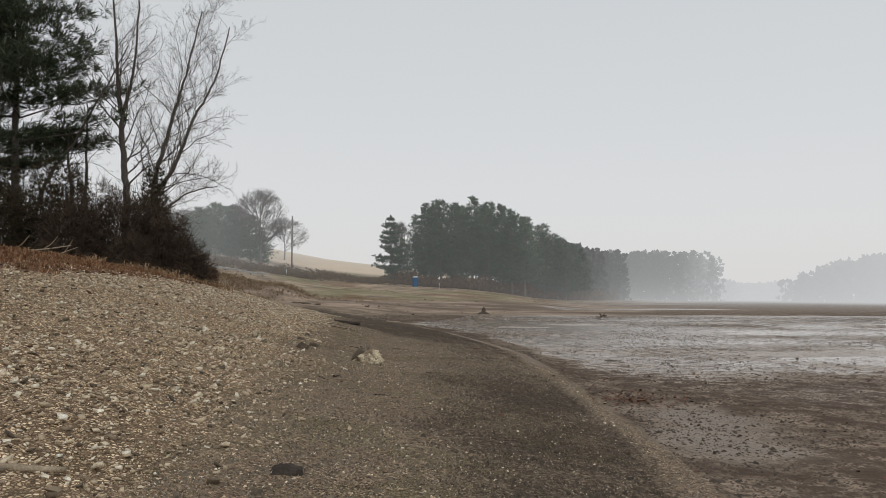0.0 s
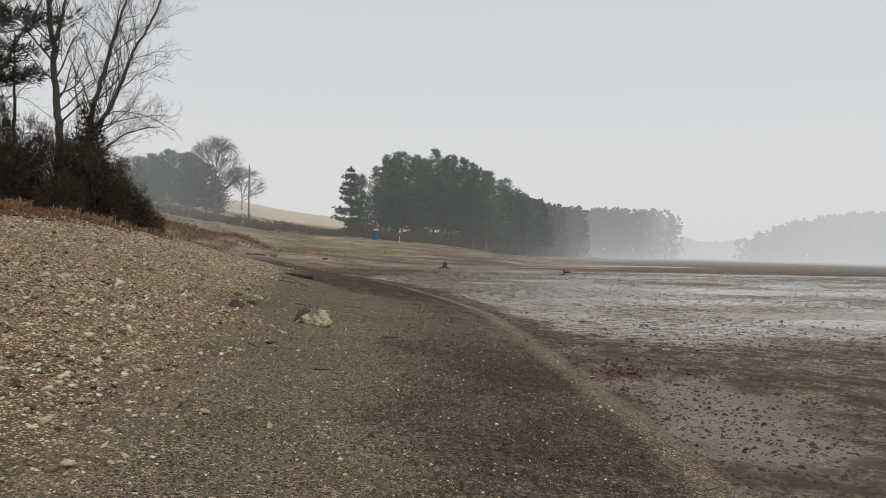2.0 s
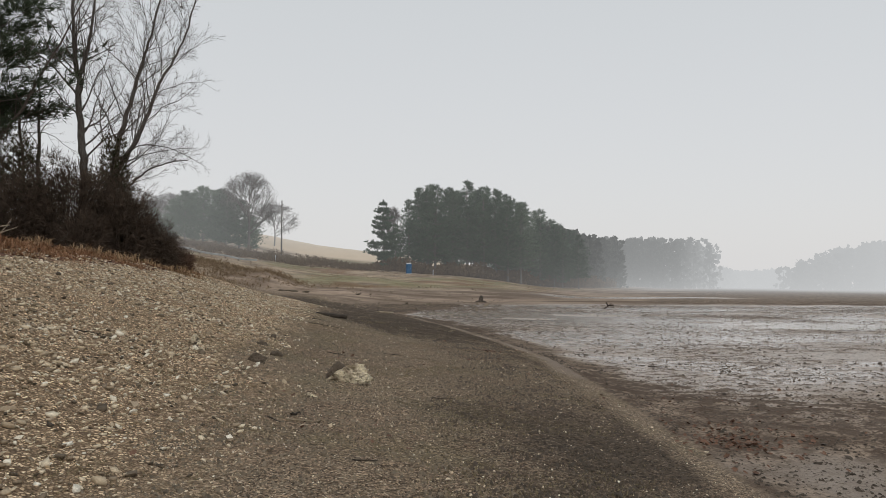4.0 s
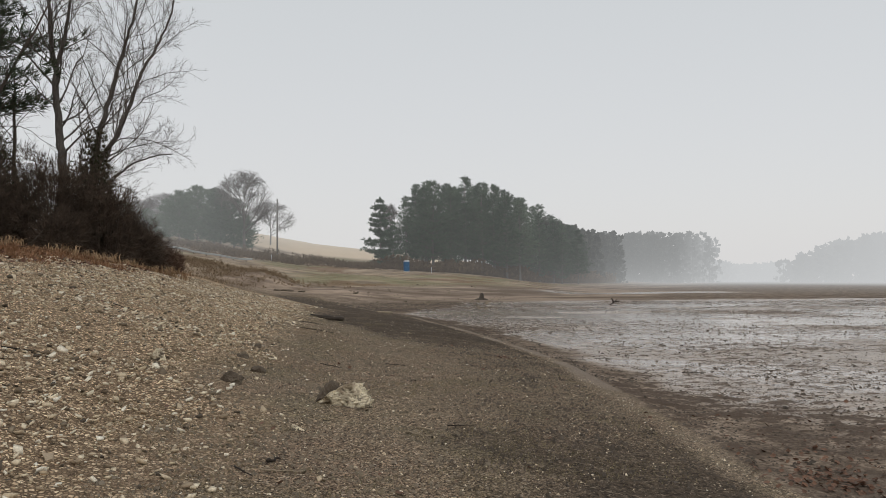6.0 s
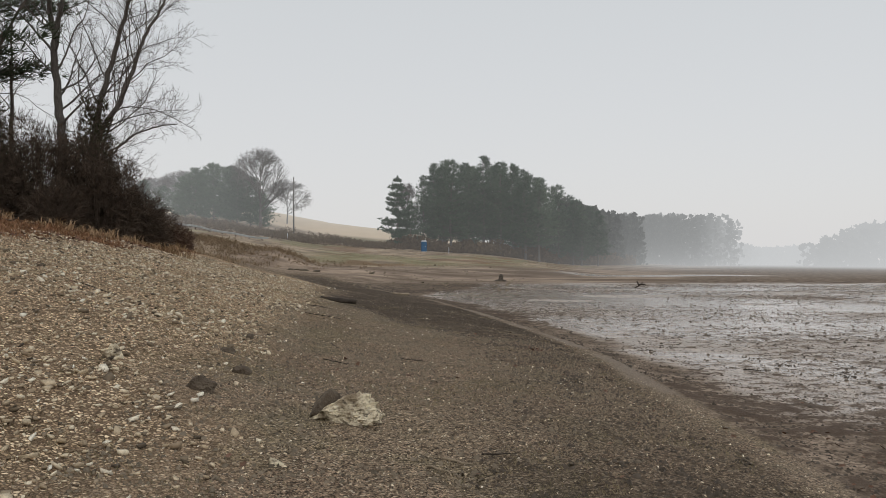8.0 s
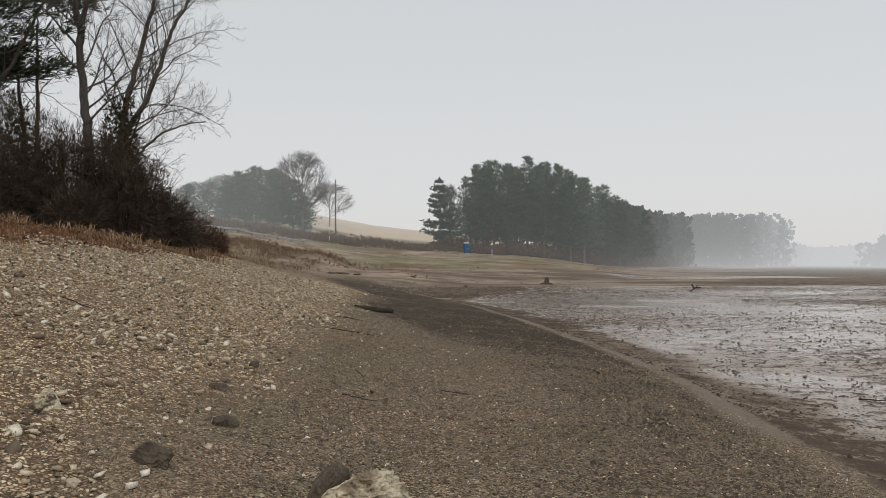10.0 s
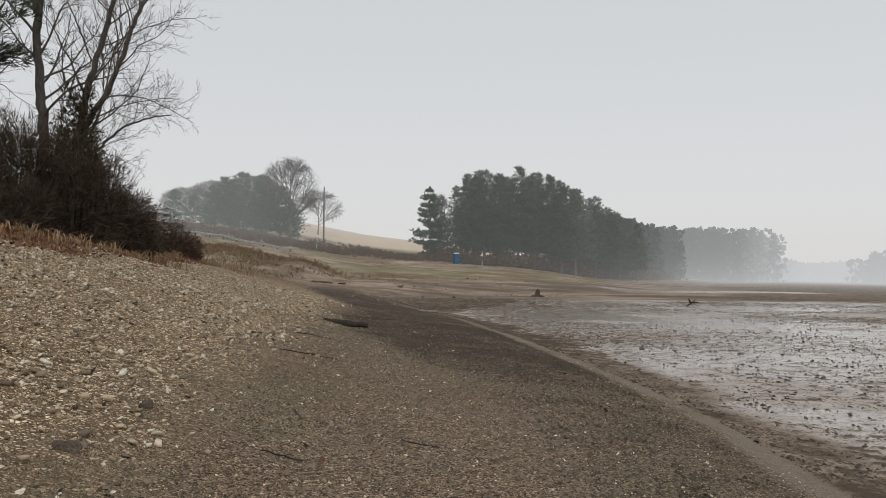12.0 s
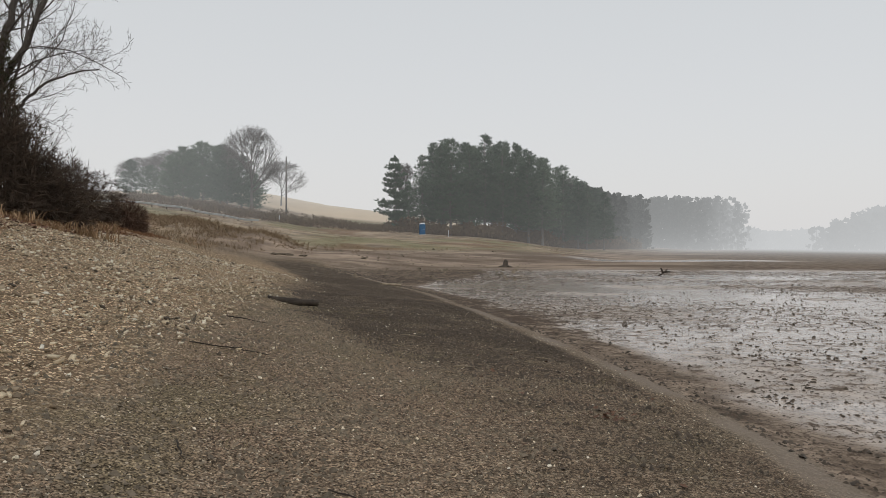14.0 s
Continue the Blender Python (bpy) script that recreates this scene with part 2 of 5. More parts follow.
REDBRUSH = plain("red_brush_twigs", (0.06, 0.038, 0.028), (0.135, 0.082, 0.058), 3, 0.9, 0.2, 0.2, True)
CEDAR = plain("cedar_foliage", (0.03, 0.031, 0.017), (0.07, 0.068, 0.037), 3, 0.9, 0.2, 0.1, True)
DRY = plain("dry_grass", (0.22, 0.138, 0.078), (0.38, 0.26, 0.155), 2, 0.9, 0.2, 0.1, True)
RUST = plain("rust_grass", (0.15, 0.075, 0.042), (0.30, 0.165, 0.09), 2, 0.9, 0.2, 0.1, True)
LEAF = plain("fallen_leaf", (0.075, 0.04, 0.027), (0.19, 0.105, 0.068), 30, 0.8, 0.3, 0.2, True)
SPROUT = plain("mud_sprout", (0.125, 0.112, 0.06), (0.25, 0.20, 0.12), 1.5, 0.9, 0.2, 0.1, True)
SODDEN = plain("sodden_wood", (0.03, 0.023, 0.018), (0.075, 0.058, 0.044), 6, 0.8, 0.3, 0.6, obj=True)
WEED = plain("dead_weed", (0.16, 0.112, 0.072), (0.30, 0.225, 0.15), 0.7, 0.95, 0.1, 0.1, True)
WOOD = plain("weathered_wood", (0.07, 0.058, 0.048), (0.16, 0.135, 0.11), 5, 0.9, 0.2, 0.6, stretch=(1, 6, 6), obj=True)
PALEWOOD = plain("bleached_wood", (0.28, 0.22, 0.15), (0.46, 0.38, 0.28), 8, 0.85, 0.2, 0.4, obj=True)


def limestone_material():
    """Pale weathered limestone with dark pits and brown bedding cracks."""
    m = Mat("limestone", 0.9, 0.2)
    lo, hi, pit = m.noise(4.5, 6, None, True), m.noise(26, 6, None, True), m.noise(8, 7, (1, 1, 1.5), True)
    col = m.mix(m.ramp(lo, (0.36, 0.0), (0.52, 1.0)), (0.33, 0.26, 0.175), (0.86, 0.755, 0.56))
    col = m.mix(m.ramp(pit, (0.36, 0.9), (0.43, 0.0)), col, (0.07, 0.052, 0.037))
    col = m.mix(m.ramp(hi, (0.34, 0.6), (0.48, 0.0)), col, (0.24, 0.18, 0.12))
    m.color(col)
    m.bump(m.math("ADD", m.math("MULTIPLY", pit, 2.0), hi), 1.0, 0.06)
    return m.m


ROCK = limestone_material()
DARKROCK = plain("dark_stone", (0.095, 0.072, 0.053), (0.21, 0.168, 0.125), 9, 0.9, 0.2, 0.9, obj=True, dist=0.03)
BLUE = plain("blue_plastic", (0.05, 0.13, 0.26), (0.07, 0.17, 0.31), 2, 0.5, 0.4, 0.05, obj=True)
WHITE = plain("white_plastic", (0.62, 0.64, 0.66), (0.75, 0.76, 0.77), 2, 0.5, 0.4, 0.05, obj=True)
STEEL = plain("galvanised_steel", (0.42, 0.43, 0.43), (0.55, 0.56, 0.56), 3, 0.55, 0.4, 0.1)

# ---- mesh helpers ----


def mesh_from(name, verts, faces, material, smooth=False):
    me = bpy.data.meshes.new(name)
    me.from_pydata([tuple(v) for v in verts], [], faces)
    me.materials.append(material)
    if smooth:
        me.polygons.foreach_set("use_smooth", [True] * len(me.polygons))
    me.update()
    return me


def part(name, me, parent, label=""):
    ob = new(name, me)
    ob.parent = parent
    return tagged(ob, label)


def empty(name, m, label, category, group="", kind=""):
    ob = new(name)
    ob.matrix_world = m
    return tagged(ob, label, category, group, kind)


class Soup:
    """Collects vertices and faces for one mesh."""

    def __init__(self):
        self.v, self.f = [], []

    def add(self, vs, fs):
        k = len(self.v)
        self.v.extend(vs)
        self.f.extend([tuple(i + k for i in f) for f in fs])

    def tube(self, pts, radii, sides=6, cap=True):
        pts = [Vector(p) for p in pts]
        k = len(self.v)
        side = None
        for i, p in enumerate(pts):
            d = (pts[min(i + 1, len(pts) - 1)] - pts[max(i - 1, 0)])
            if d.length < 1e-6:
                d = Vector((0, 0, 1))
            d.normalize()
            if side is None:
                side = d.orthogonal().normalized()
            else:
                side = (side - d * side.dot(d))
                side = side.normalized() if side.length > 1e-5 else d.orthogonal().normalized()
            up = d.cross(side)
            for s in range(sides):
                a = 2 * math.pi * s / sides
                self.v.append(p + (side * math.cos(a) + up * math.sin(a)) * radii[i])
        for i in range(len(pts) - 1):
            for s in range(sides):
                a, b = k + i * sides + s, k + i * sides + (s + 1) % sides
                self.f.append((a, b, b + sides, a + sides))
        if cap and sides > 3:
            self.f.append(tuple(k + s for s in reversed(range(sides))))
            self.f.append(tuple(k + (len(pts) - 1) * sides + s for s in range(sides)))

    def mesh(self, name, material, smooth=False):
        return mesh_from(name, self.v, self.f, material, smooth)


def smooth_step(a, b, x):
    t = np.clip((x - a) / (b - a), 0, 1)
    return t * t * (3 - 2 * t)


def lattice(ix, iy, seed):
    h = (ix.astype(np.int64) * 374761393 + iy.astype(np.int64) * 668265263 + seed * 1442695041) & 0xFFFFFFFF
    h = ((h ^ (h >> 13)) * 1274126177) & 0xFFFFFFFF
    return ((h ^ (h >> 16)) & 0xFFFF) / 65535.0


def vnoise(x, y, seed=0):
    """Smooth value noise, 0 to 1."""
    x0, y0 = np.floor(x), np.floor(y)
    fx, fy = x - x0, y - y0
    fx, fy = fx * fx * (3 - 2 * fx), fy * fy * (3 - 2 * fy)
    a, b = lattice(x0, y0, seed), lattice(x0 + 1, y0, seed)
    c, d = lattice(x0, y0 + 1, seed), lattice(x0 + 1, y0 + 1, seed)
    return (a * (1 - fx) + b * fx) * (1 - fy) + (c * (1 - fx) + d * fx) * fy


def fbm(x, y, octaves=4, seed=0):
    total, amp, norm = 0.0, 1.0, 0.0
    for o in range(octaves):
        total = total + amp * vnoise(x * 2 ** o + 17.3 * o, y * 2 ** o - 9.1 * o, seed + o)
        norm += amp
        amp *= 0.5
    return total / norm


# ---- the lie of the land ----
SHORE_Y = (-40, 0, 7, 12, 20, 27, 31.5, 39.5, 49, 62, 90, 130, 180, 300)
SHORE_X = (2.0, 2.4, 2.65, 2.85, 2.85, 2.6, 1.9, 0.4, -1.6, -5.5, -13, -24, -33, -45)
EDGE_Y = (-40, 0, 6, 12, 18, 25, 33, 40, 50, 62, 90, 300)
EDGE_X = (-2.0, -1.8, -1.95, -2.6, -3.4, -4.2, -4.8, -5.8, -7.6, -11, -22, -70)
PROF_U = (-400, -120, -60, -25, -16, -13, -9.3, -8, -6.5, -5, -3.5, -2, -1, 0, 0.6, 6, 20, 400)
PROF_Z = (12, 9.5, 7, 4.6, 3.4, 2.75, 1.72, 1.38, 1.03, 0.72, 0.55, 0.42, 0.30, 0.14, 0.07, 0.02, -0.1, -0.2)


def shore(y):
    return sum(np.interp(y + d, SHORE_Y, SHORE_X) for d in (-3, -1.5, 0, 1.5, 3)) / 5


def gravel_edge(y):
    return sum(np.interp(y + d, EDGE_Y, EDGE_X) for d in (-3, -1.5, 0, 1.5, 3)) / 5


def profile(u):
    return sum(np.interp(u + d, PROF_U, PROF_Z) for d in (-0.5, -0.25, 0, 0.25, 0.5)) / 5


def far_shore(x):
    return np.where(x < 15, 95 + 0.75 * x, 106.25 + 2.6 * (x - 15))


def base_height(x, y):
    x, y = np.asarray(x, float), np.asarray(y, float)
    u = x - shore(y) + 0.25 * (fbm(x * 0.4, y * 0.4, 3, 5) - 0.5)
    z = profile(u)
    fade = smooth_step(55, 110, y)
    z = z * (1 - 0.55 * fade * smooth_step(0, -10, u))
    s = y - far_shore(x)
    z = z + (0.046 - 0.026 * smooth_step(0, 30, x)) * np.maximum(s, 0) * (1 - 0.5 * smooth_step(260, 420, y))
    z = z + 0.075 * np.maximum(-x - 12, 0) * smooth_step(90, 190, y) * smooth_step(120, 50, -x)
    z = z + 3.0 * smooth_step(200, 262, y) * smooth_step(40, -10, x)
    z = z + 1.5 * np.exp(-((y - 104) / 8) ** 2) * smooth_step(-16, -22, x) * smooth_step(-75, -45, x)
    z = z - 0.05 * np.maximum(y - 268, 0) * smooth_step(30, 0, x)
    return z


def height(x, y):
    """The ground with its smaller swells, but without clods."""
    x, y = np.asarray(x, float), np.asarray(y, float)
    z = base_height(x, y)
    land = smooth_step(0.2, -6, x - shore(y))
    z = z + (fbm(x * 0.35, y * 0.35, 4, 11) - 0.5) * (0.05 + 0.22 * land)
    back = smooth_step(58, 80, y) * smooth_step(300, 200, y) * smooth_step(2.0, -4.0, x - shore(y) - 0.9 * np.maximum(y - 80, 0))
    swell = fbm(x * 0.07, y * 0.09, 5, 13)
    z = z + back * smooth_step(0, -12, x) * (0.9 * (swell - 0.5) + 0.35 * smooth_step(0.48, 0.56, fbm(x * 0.05 + 3, y * 0.07, 3, 15)))
    return z


def zones(x, y):
    u = x - shore(y) + 0.35 * (fbm(x * 0.9, y * 0.9, 4, 21) - 0.5)
    e = gravel_edge(y) - x + 1.6 * (fbm(x * 0.55, y * 0.4, 5, 31) - 0.5)
    s = y - far_shore(x) + 14 * (fbm(x * 0.03, y * 0.06, 4, 41) - 0.5)
    near = smooth_step(75, 60, y)
    z = {}
    z["gravel"] = smooth_step(-0.9, 0.9, e) * smooth_step(80, 55, y)
    z["litter"] = smooth_step(6.2, 7.4, e + 1.2 * (fbm(x * 1.3, y * 1.3, 3, 35) - 0.5)) * smooth_step(120, 90, y)
    z["bed"] = smooth_step(-0.05, 0.12, u)
    z["lip"] = smooth_step(-0.55, -0.2, u) * smooth_step(0.1, 0.0, u) * near * (0.15 + 0.7 * smooth_step(15, 25, y)) * (0.35 + 0.65 * smooth_step(0.35, 0.6, fbm(x * 1.1, y * 0.5, 4, 51)))
    broad = smooth_step(24, 33, y)
    z["dark"] = smooth_step(-3.6, -2.0, u + 2.6 * broad + 1.4 * (fbm(x * 0.4, y * 0.4, 3, 57) - 0.5)) * smooth_step(-0.2, -0.6, u) * (1 - 0.55 * smooth_step(13, 18, y) * smooth_step(31, 25, y)) * (0.65 + 0.35 * smooth_step(0.35, 0.6, fbm(x * 0.6, y * 0.8, 4, 54))) * smooth_step(95, 70, y)
    pan = smooth_step(1.55, 0.5, np.hypot((x - 4.0) / 1.0, (y - 12.0) / 2.6) + 1.5 * (fbm(x * 1.1, y * 0.9, 5, 56) - 0.5))
    patch = fbm(x * 0.11, y * 0.20, 5, 61)
    small = fbm(x * 4.6, y * 6.4, 3, 71)
    cl = smooth_step(0.535, 0.60, small * 0.5 + patch * 0.55)
    nearwet = smooth_step(0.5, 2.0, u - 11 * smooth_step(52, 80, y) + 1.6 * (fbm(x * 0.5, y * 0.4, 4, 66) - 0.5)) * smooth_step(13, 25, y + 11 * (fbm(x * 0.25, y * 0.25, 3, 64) - 0.5)) * smooth_step(92, 72, y)
    z["lip"] = np.maximum(z["lip"], 0.7 * pan)
    z["clods"] = z["bed"] * (1 - pan) * np.maximum(cl, 0.75 * smooth_step(24, 17, y) * smooth_step(0.42, 0.6, fbm(x * 0.6, y * 0.8, 4, 68))) * smooth_step(110, 90, y) * np.maximum(0.25, 1 - 0.55 * nearwet)
    z["wet"] = z["bed"] * np.maximum(nearwet * (1 - 0.5 * cl) * (1 - 0.5 * smooth_step(0.52, 0.64, fbm(x * 0.2, y * 0.28, 5, 62))), 0.22 * pan)
    band = smooth_step(113, 117, y + 2 * np.sin(x * 0.3)) * smooth_step(127, 122, y + 2 * np.sin(x * 0.3)) * smooth_step(12, 22, x) * smooth_step(48, 36, x)
    z["wet"] = np.maximum(z["wet"], band)
    z["flat"] = smooth_step(-45, -25, s) * smooth_step(75, 92, y)
    z["meadow"] = np.maximum(smooth_step(18, 40, s), smooth_step(58, 72, y) * smooth_step(-8, -13, x - shore(y) + 4 * (fbm(x * 0.1, y * 0.1, 3, 45) - 0.5)))
    z["field"] = smooth_step(212, 222, y + 0.0 * x) * smooth_step(28, 14, x)
    return z


def spaced(*runs):
    """Coordinates from runs of (start, end, first step, last step)."""
    out = []
    for a, b, s0, s1 in runs:
        v, k = a, 0
        while v < b - 1e-6:
            out.append(v)
            v += s0 + (s1 - s0) * (v - a) / (b - a)
    out.append(runs[-1][1])
    return np.array(out)


def build_ground():
    gx = np.concatenate([-spaced((9, 40, 0.08, 1.6), (40, 1500, 1.5, 120))[::-1], spaced((-8.93, 9, 0.085, 0.085), (9, 40, 0.11, 1.0), (40, 1500, 0.8, 120))])
    gy = np.concatenate([-spaced((2, 300, 0.6, 40))[::-1], spaced((-1.9, 3, 0.3, 0.07), (3, 36, 0.08, 0.095), (36, 110, 0.11, 1.0), (110, 320, 0.8, 4), (320, 2000, 4, 150))])
    X, Y = np.meshgrid(gx, gy)
    Z = height(X, Y)
    zn = zones(X, Y)
    near = smooth_step(70, 40, Y) * smooth_step(45, 25, np.abs(X))
    rough_mud = (1 - zn["bed"]) * (1 - 0.8 * zn["lip"]) * (1 - 0.5 * zn["gravel"])
    Z = Z + near * rough_mud * (0.020 * (fbm(X * 3.2, Y * 3.6, 3, 91) - 0.5) + 0.026 * (vnoise(X * 10, Y * 10, 95) - 0.5))
    Z = Z + near * zn["gravel"] * 0.03 * (vnoise(X * 9, Y * 9, 97) - 0.5)
    Z = Z + near * zn["bed"] * (0.022 * zn["clods"] * (0.3 + vnoise(X * 7, Y * 9, 98)) + 0.010 * (1 - zn["wet"]) * (fbm(X * 3, Y * 4, 3, 99) - 0.5))
    ny, nx = X.shape
    co = np.stack([X, Y, Z], -1).reshape(-1, 3).astype(np.float32)
    idx = np.arange(nx * ny).reshape(ny, nx)
    quads = np.stack([idx[:-1, :-1], idx[:-1, 1:], idx[1:, 1:], idx[1:, :-1]], -1).reshape(-1, 4)
    me = bpy.data.meshes.new("ground")
    me.vertices.add(len(co))
    me.vertices.foreach_set("co", co.ravel())
    me.loops.add(quads.size)
    me.loops.foreach_set("vertex_index", quads.ravel().astype(np.int32))
    me.polygons.add(len(quads))
    me.polygons.foreach_set("loop_start", np.arange(0, quads.size, 4, dtype=np.int32))
    me.polygons.foreach_set("use_smooth", np.ones(len(quads), dtype=bool))
    me.update(calc_edges=True)
    for key, val in zn.items():
        a = me.attributes.new(key, "FLOAT", "POINT")
        a.data.foreach_set("value", val.ravel().astype(np.float32))
    me.materials.append(GROUND)
    return tagged(new("ground", me), "drained lake bed of brown mud with a gravel shore", "ground", kind="structure")


ground = build_ground()


def zat(x, y):
    return float(height(x, y))


# ---- trees and brush ----


def grow(soup, twigs, start, way, length, radius, level, rng, up=0.12, wander=0.16):
    """A bare limb that wanders, tapers and forks into finer ones."""
    steps = max(3, int(length / (0.45 if level < 2 else 0.3)))
    pts, rad, d, p = [start.copy()], [radius], way.normalized(), start.copy()
    for i in range(steps):
        d = (d + Vector((rng.gauss(0, wander), rng.gauss(0, wander), rng.gauss(0, wander) + up * 0.3))).normalized()
        p = p + d * (length / steps)
        pts.append(p.copy())
        rad.append(radius * (1 - 0.8 * (i + 1) / steps))
    (soup if level < 2 else twigs).tube(pts, rad, 6 if level == 0 else (5 if level == 1 else 3), False)
    return pts, rad


def branch_out(soup, twigs, pts, rad, level, top, rng, density=1.0, spread=0.75, reach=1.0, thin=0.006, found=None):
    total = sum((pts[i + 1] - pts[i]).length for i in range(len(pts) - 1))
    n = max(2, int(total * (1.35, 3.2, 6.0, 6.0)[level] * density))
    for k in range(n):
        f = 0.2 + 0.8 * (k + rng.random()) / n
        i = min(int(f * (len(pts) - 1)), len(pts) - 2)
        q = f * (len(pts) - 1) - i
        p = pts[i].lerp(pts[i + 1], q)
        d = (pts[i + 1] - pts[i]).normalized()
        side = d.orthogonal().normalized()
        side.rotate(Matrix.Rotation(rng.uniform(0, 6.283), 3, d))
        w = (d * rng.uniform(0.5, 1.0) + side * spread + Vector((0, 0, 0.15))).normalized()
        ln = total * rng.uniform(0.25, 0.5) * (1.15 - f * 0.7) * reach
        ln = min(ln, (3.2, 1.7, 0.8, 0.4)[level] * 1.4 * reach)
        r = max(rad[i] * (0.3 if level == 0 else 0.5), thin)
        if level == 0 and found is not None:
            soup = Soup()
            found.append(soup)
        a, b = grow(soup, twigs, p, w, max(ln, 0.25), r, level + 1, rng)
        if level + 1 < top:
            branch_out(soup, twigs, a, b, level + 1, top, rng, density, spread, reach, thin)


def bend(points, rng, per=6, jitter=0.03):
    """A smooth wandering line through a few stations."""
    out = []
    P = [Vector(p) for p in points]
    for i in range(len(P) - 1):
        p0, p1, p2, p3 = P[max(i - 1, 0)], P[i], P[i + 1], P[min(i + 2, len(P) - 1)]
        for k in range(per):
            t = k / per
            q = 0.5 * ((2 * p1) + (p2 - p0) * t + (2 * p0 - 5 * p1 + 4 * p2 - p3) * t * t + (3 * p1 - p0 - 3 * p2 + p3) * t ** 3)
            out.append(q + Vector((rng.gauss(0, jitter), rng.gauss(0, jitter), 0)))
    out.append(P[-1])
    return out


def bare_tree(name, base, stems, label, seed, density=1.0, top=3, bark=None, twig=None, thin=0.007, reach=1.0, split=True):
    """stems: lists of stations relative to the base, each with the radius at its foot and at its tip."""
    rng = random.Random(seed)
    tree = empty(name, Matrix.Translation(base), label, "tree")
    twigs = Soup()
    for k, (stations, r0, r1, dens) in enumerate(stems):
        s, limbs = Soup(), Soup()
        pts = bend(stations, rng)
        rad = [r0 + (r1 - r0) * (i / (len(pts) - 1)) for i in range(len(pts))]
        if k == 0 or r0 > 0.14:
            rad[0], rad[1] = rad[0] * 1.3, rad[1] * 1.1
        s.tube(pts, rad, 10, False)
        bough = part("trunk" if k == 0 else "stem", s.mesh("stem", bark or BARK, True), tree)
        found = [] if split else None
        branch_out(limbs, twigs, pts, rad, 0, top, rng, dens * density, 0.75, reach, thin, found)
        for limb in found or ():
            part("branch", limb.mesh("branch", bark or BARK, True), bough)
        if limbs.v:
            tagged(part("branchwork", limbs.mesh("branchwork", bark or BARK, True), tree), kind="stuff")
    tagged(part("twigwork", twigs.mesh("twigwork", twig or TWIG), tree, "fine bare twigs"), kind="stuff")
    return tree


def tuft(soup, p, way, size, rng, blades=6, width=0.12):
    """A spray of needles: thin blades fanning out round a way."""
    for _ in range(blades):
        d = (way + Vector((rng.gauss(0, 0.5), rng.gauss(0, 0.5), rng.gauss(0, 0.45)))).normalized()
        s = d.orthogonal().normalized()
        s.rotate(Matrix.Rotation(rng.uniform(0, 6.283), 3, d))
        s *= size * width
        e = p + d * size * rng.uniform(0.6, 1.1)
        m = p.lerp(e, 0.5)
        soup.add([p, m + s, e, m - s], [(0, 1, 2, 3)])


def pine_meshes(seed, tall, foot, reach, tuft_size, per_branch, layers, needle, bark, width=0.12, droop=0.0, blades=6, taper=0.65):
    """Trunk, limbs and crown of a pine of that height, bare below foot."""
    rng = random.Random(seed)
    trunk, limbs, crown = Soup(), Soup(), Soup()
    pts = bend([(0, 0, -0.5), (rng.gauss(0, 0.15), rng.gauss(0, 0.15), tall * 0.4), (rng.gauss(0, 0.2), rng.gauss(0, 0.2), tall * 0.97)], rng, 6, 0.02)
    r0 = tall * 0.013
    trunk.tube(pts, [r0 * (1 - 0.92 * i / (len(pts) - 1)) for i in range(len(pts))], 8, False)
    for k in range(layers):
        f = (k + rng.uniform(-0.3, 0.3)) / layers
        h = foot + (tall - foot) * max(f, 0)
        shape = (1 - max(f, 0)) ** taper * min(1, 0.6 + 2.2 * max(f, 0)) + 0.03
        for b in range(rng.randint(4, 6)):
            a = rng.uniform(0, 6.283)
            ln = reach * shape * rng.uniform(0.6, 1.15)
            way = Vector((math.cos(a), math.sin(a), 0.12 + 0.5 * f - droop))
            p0 = Vector((0, 0, h))
            p1, p2 = p0 + way * ln * 0.55, p0 + way * ln + Vector((0, 0, 0.12 * ln))
            limbs.tube([p0, p1, p2], [r0 * 0.22 * (1 - f * 0.6), r0 * 0.13 * (1 - f * 0.6), 0.012], 4, False)
            for _ in range(int(per_branch * (0.4 + shape))):
                q = rng.uniform(0.25, 1.05)
                c = p0.lerp(p2, q) + Vector((rng.gauss(0, 0.16), rng.gauss(0, 0.16), rng.gauss(0.06, 0.06))) * ln * 0.8
                w = (way * 0.8 + Vector((rng.gauss(0, 0.4), rng.gauss(0, 0.4), rng.uniform(0.1, 0.7)))).normalized()
                tuft(crown, c, w, tuft_size * rng.uniform(0.7, 1.3), rng, blades, width)
    for k in range(4):
        tuft(crown, Vector((0, 0, tall * (0.94 + 0.015 * k))), Vector((0, 0, 2.5)), tuft_size * 0.8, rng, blades, width)
    return trunk.mesh("pine_trunk", bark, True), limbs.mesh("pine_limbs", bark), crown.mesh("pine_crown", needle)


def pine(name, meshes, m, label, group=""):
    t = empty(name, m, label, "tree", group)
    part("trunk", meshes[0], t)
    tagged(part("limbwork", meshes[1], t), kind="stuff")
    tagged(part("crown", meshes[2], t, "evergreen needle crown"), kind="stuff")
    return t


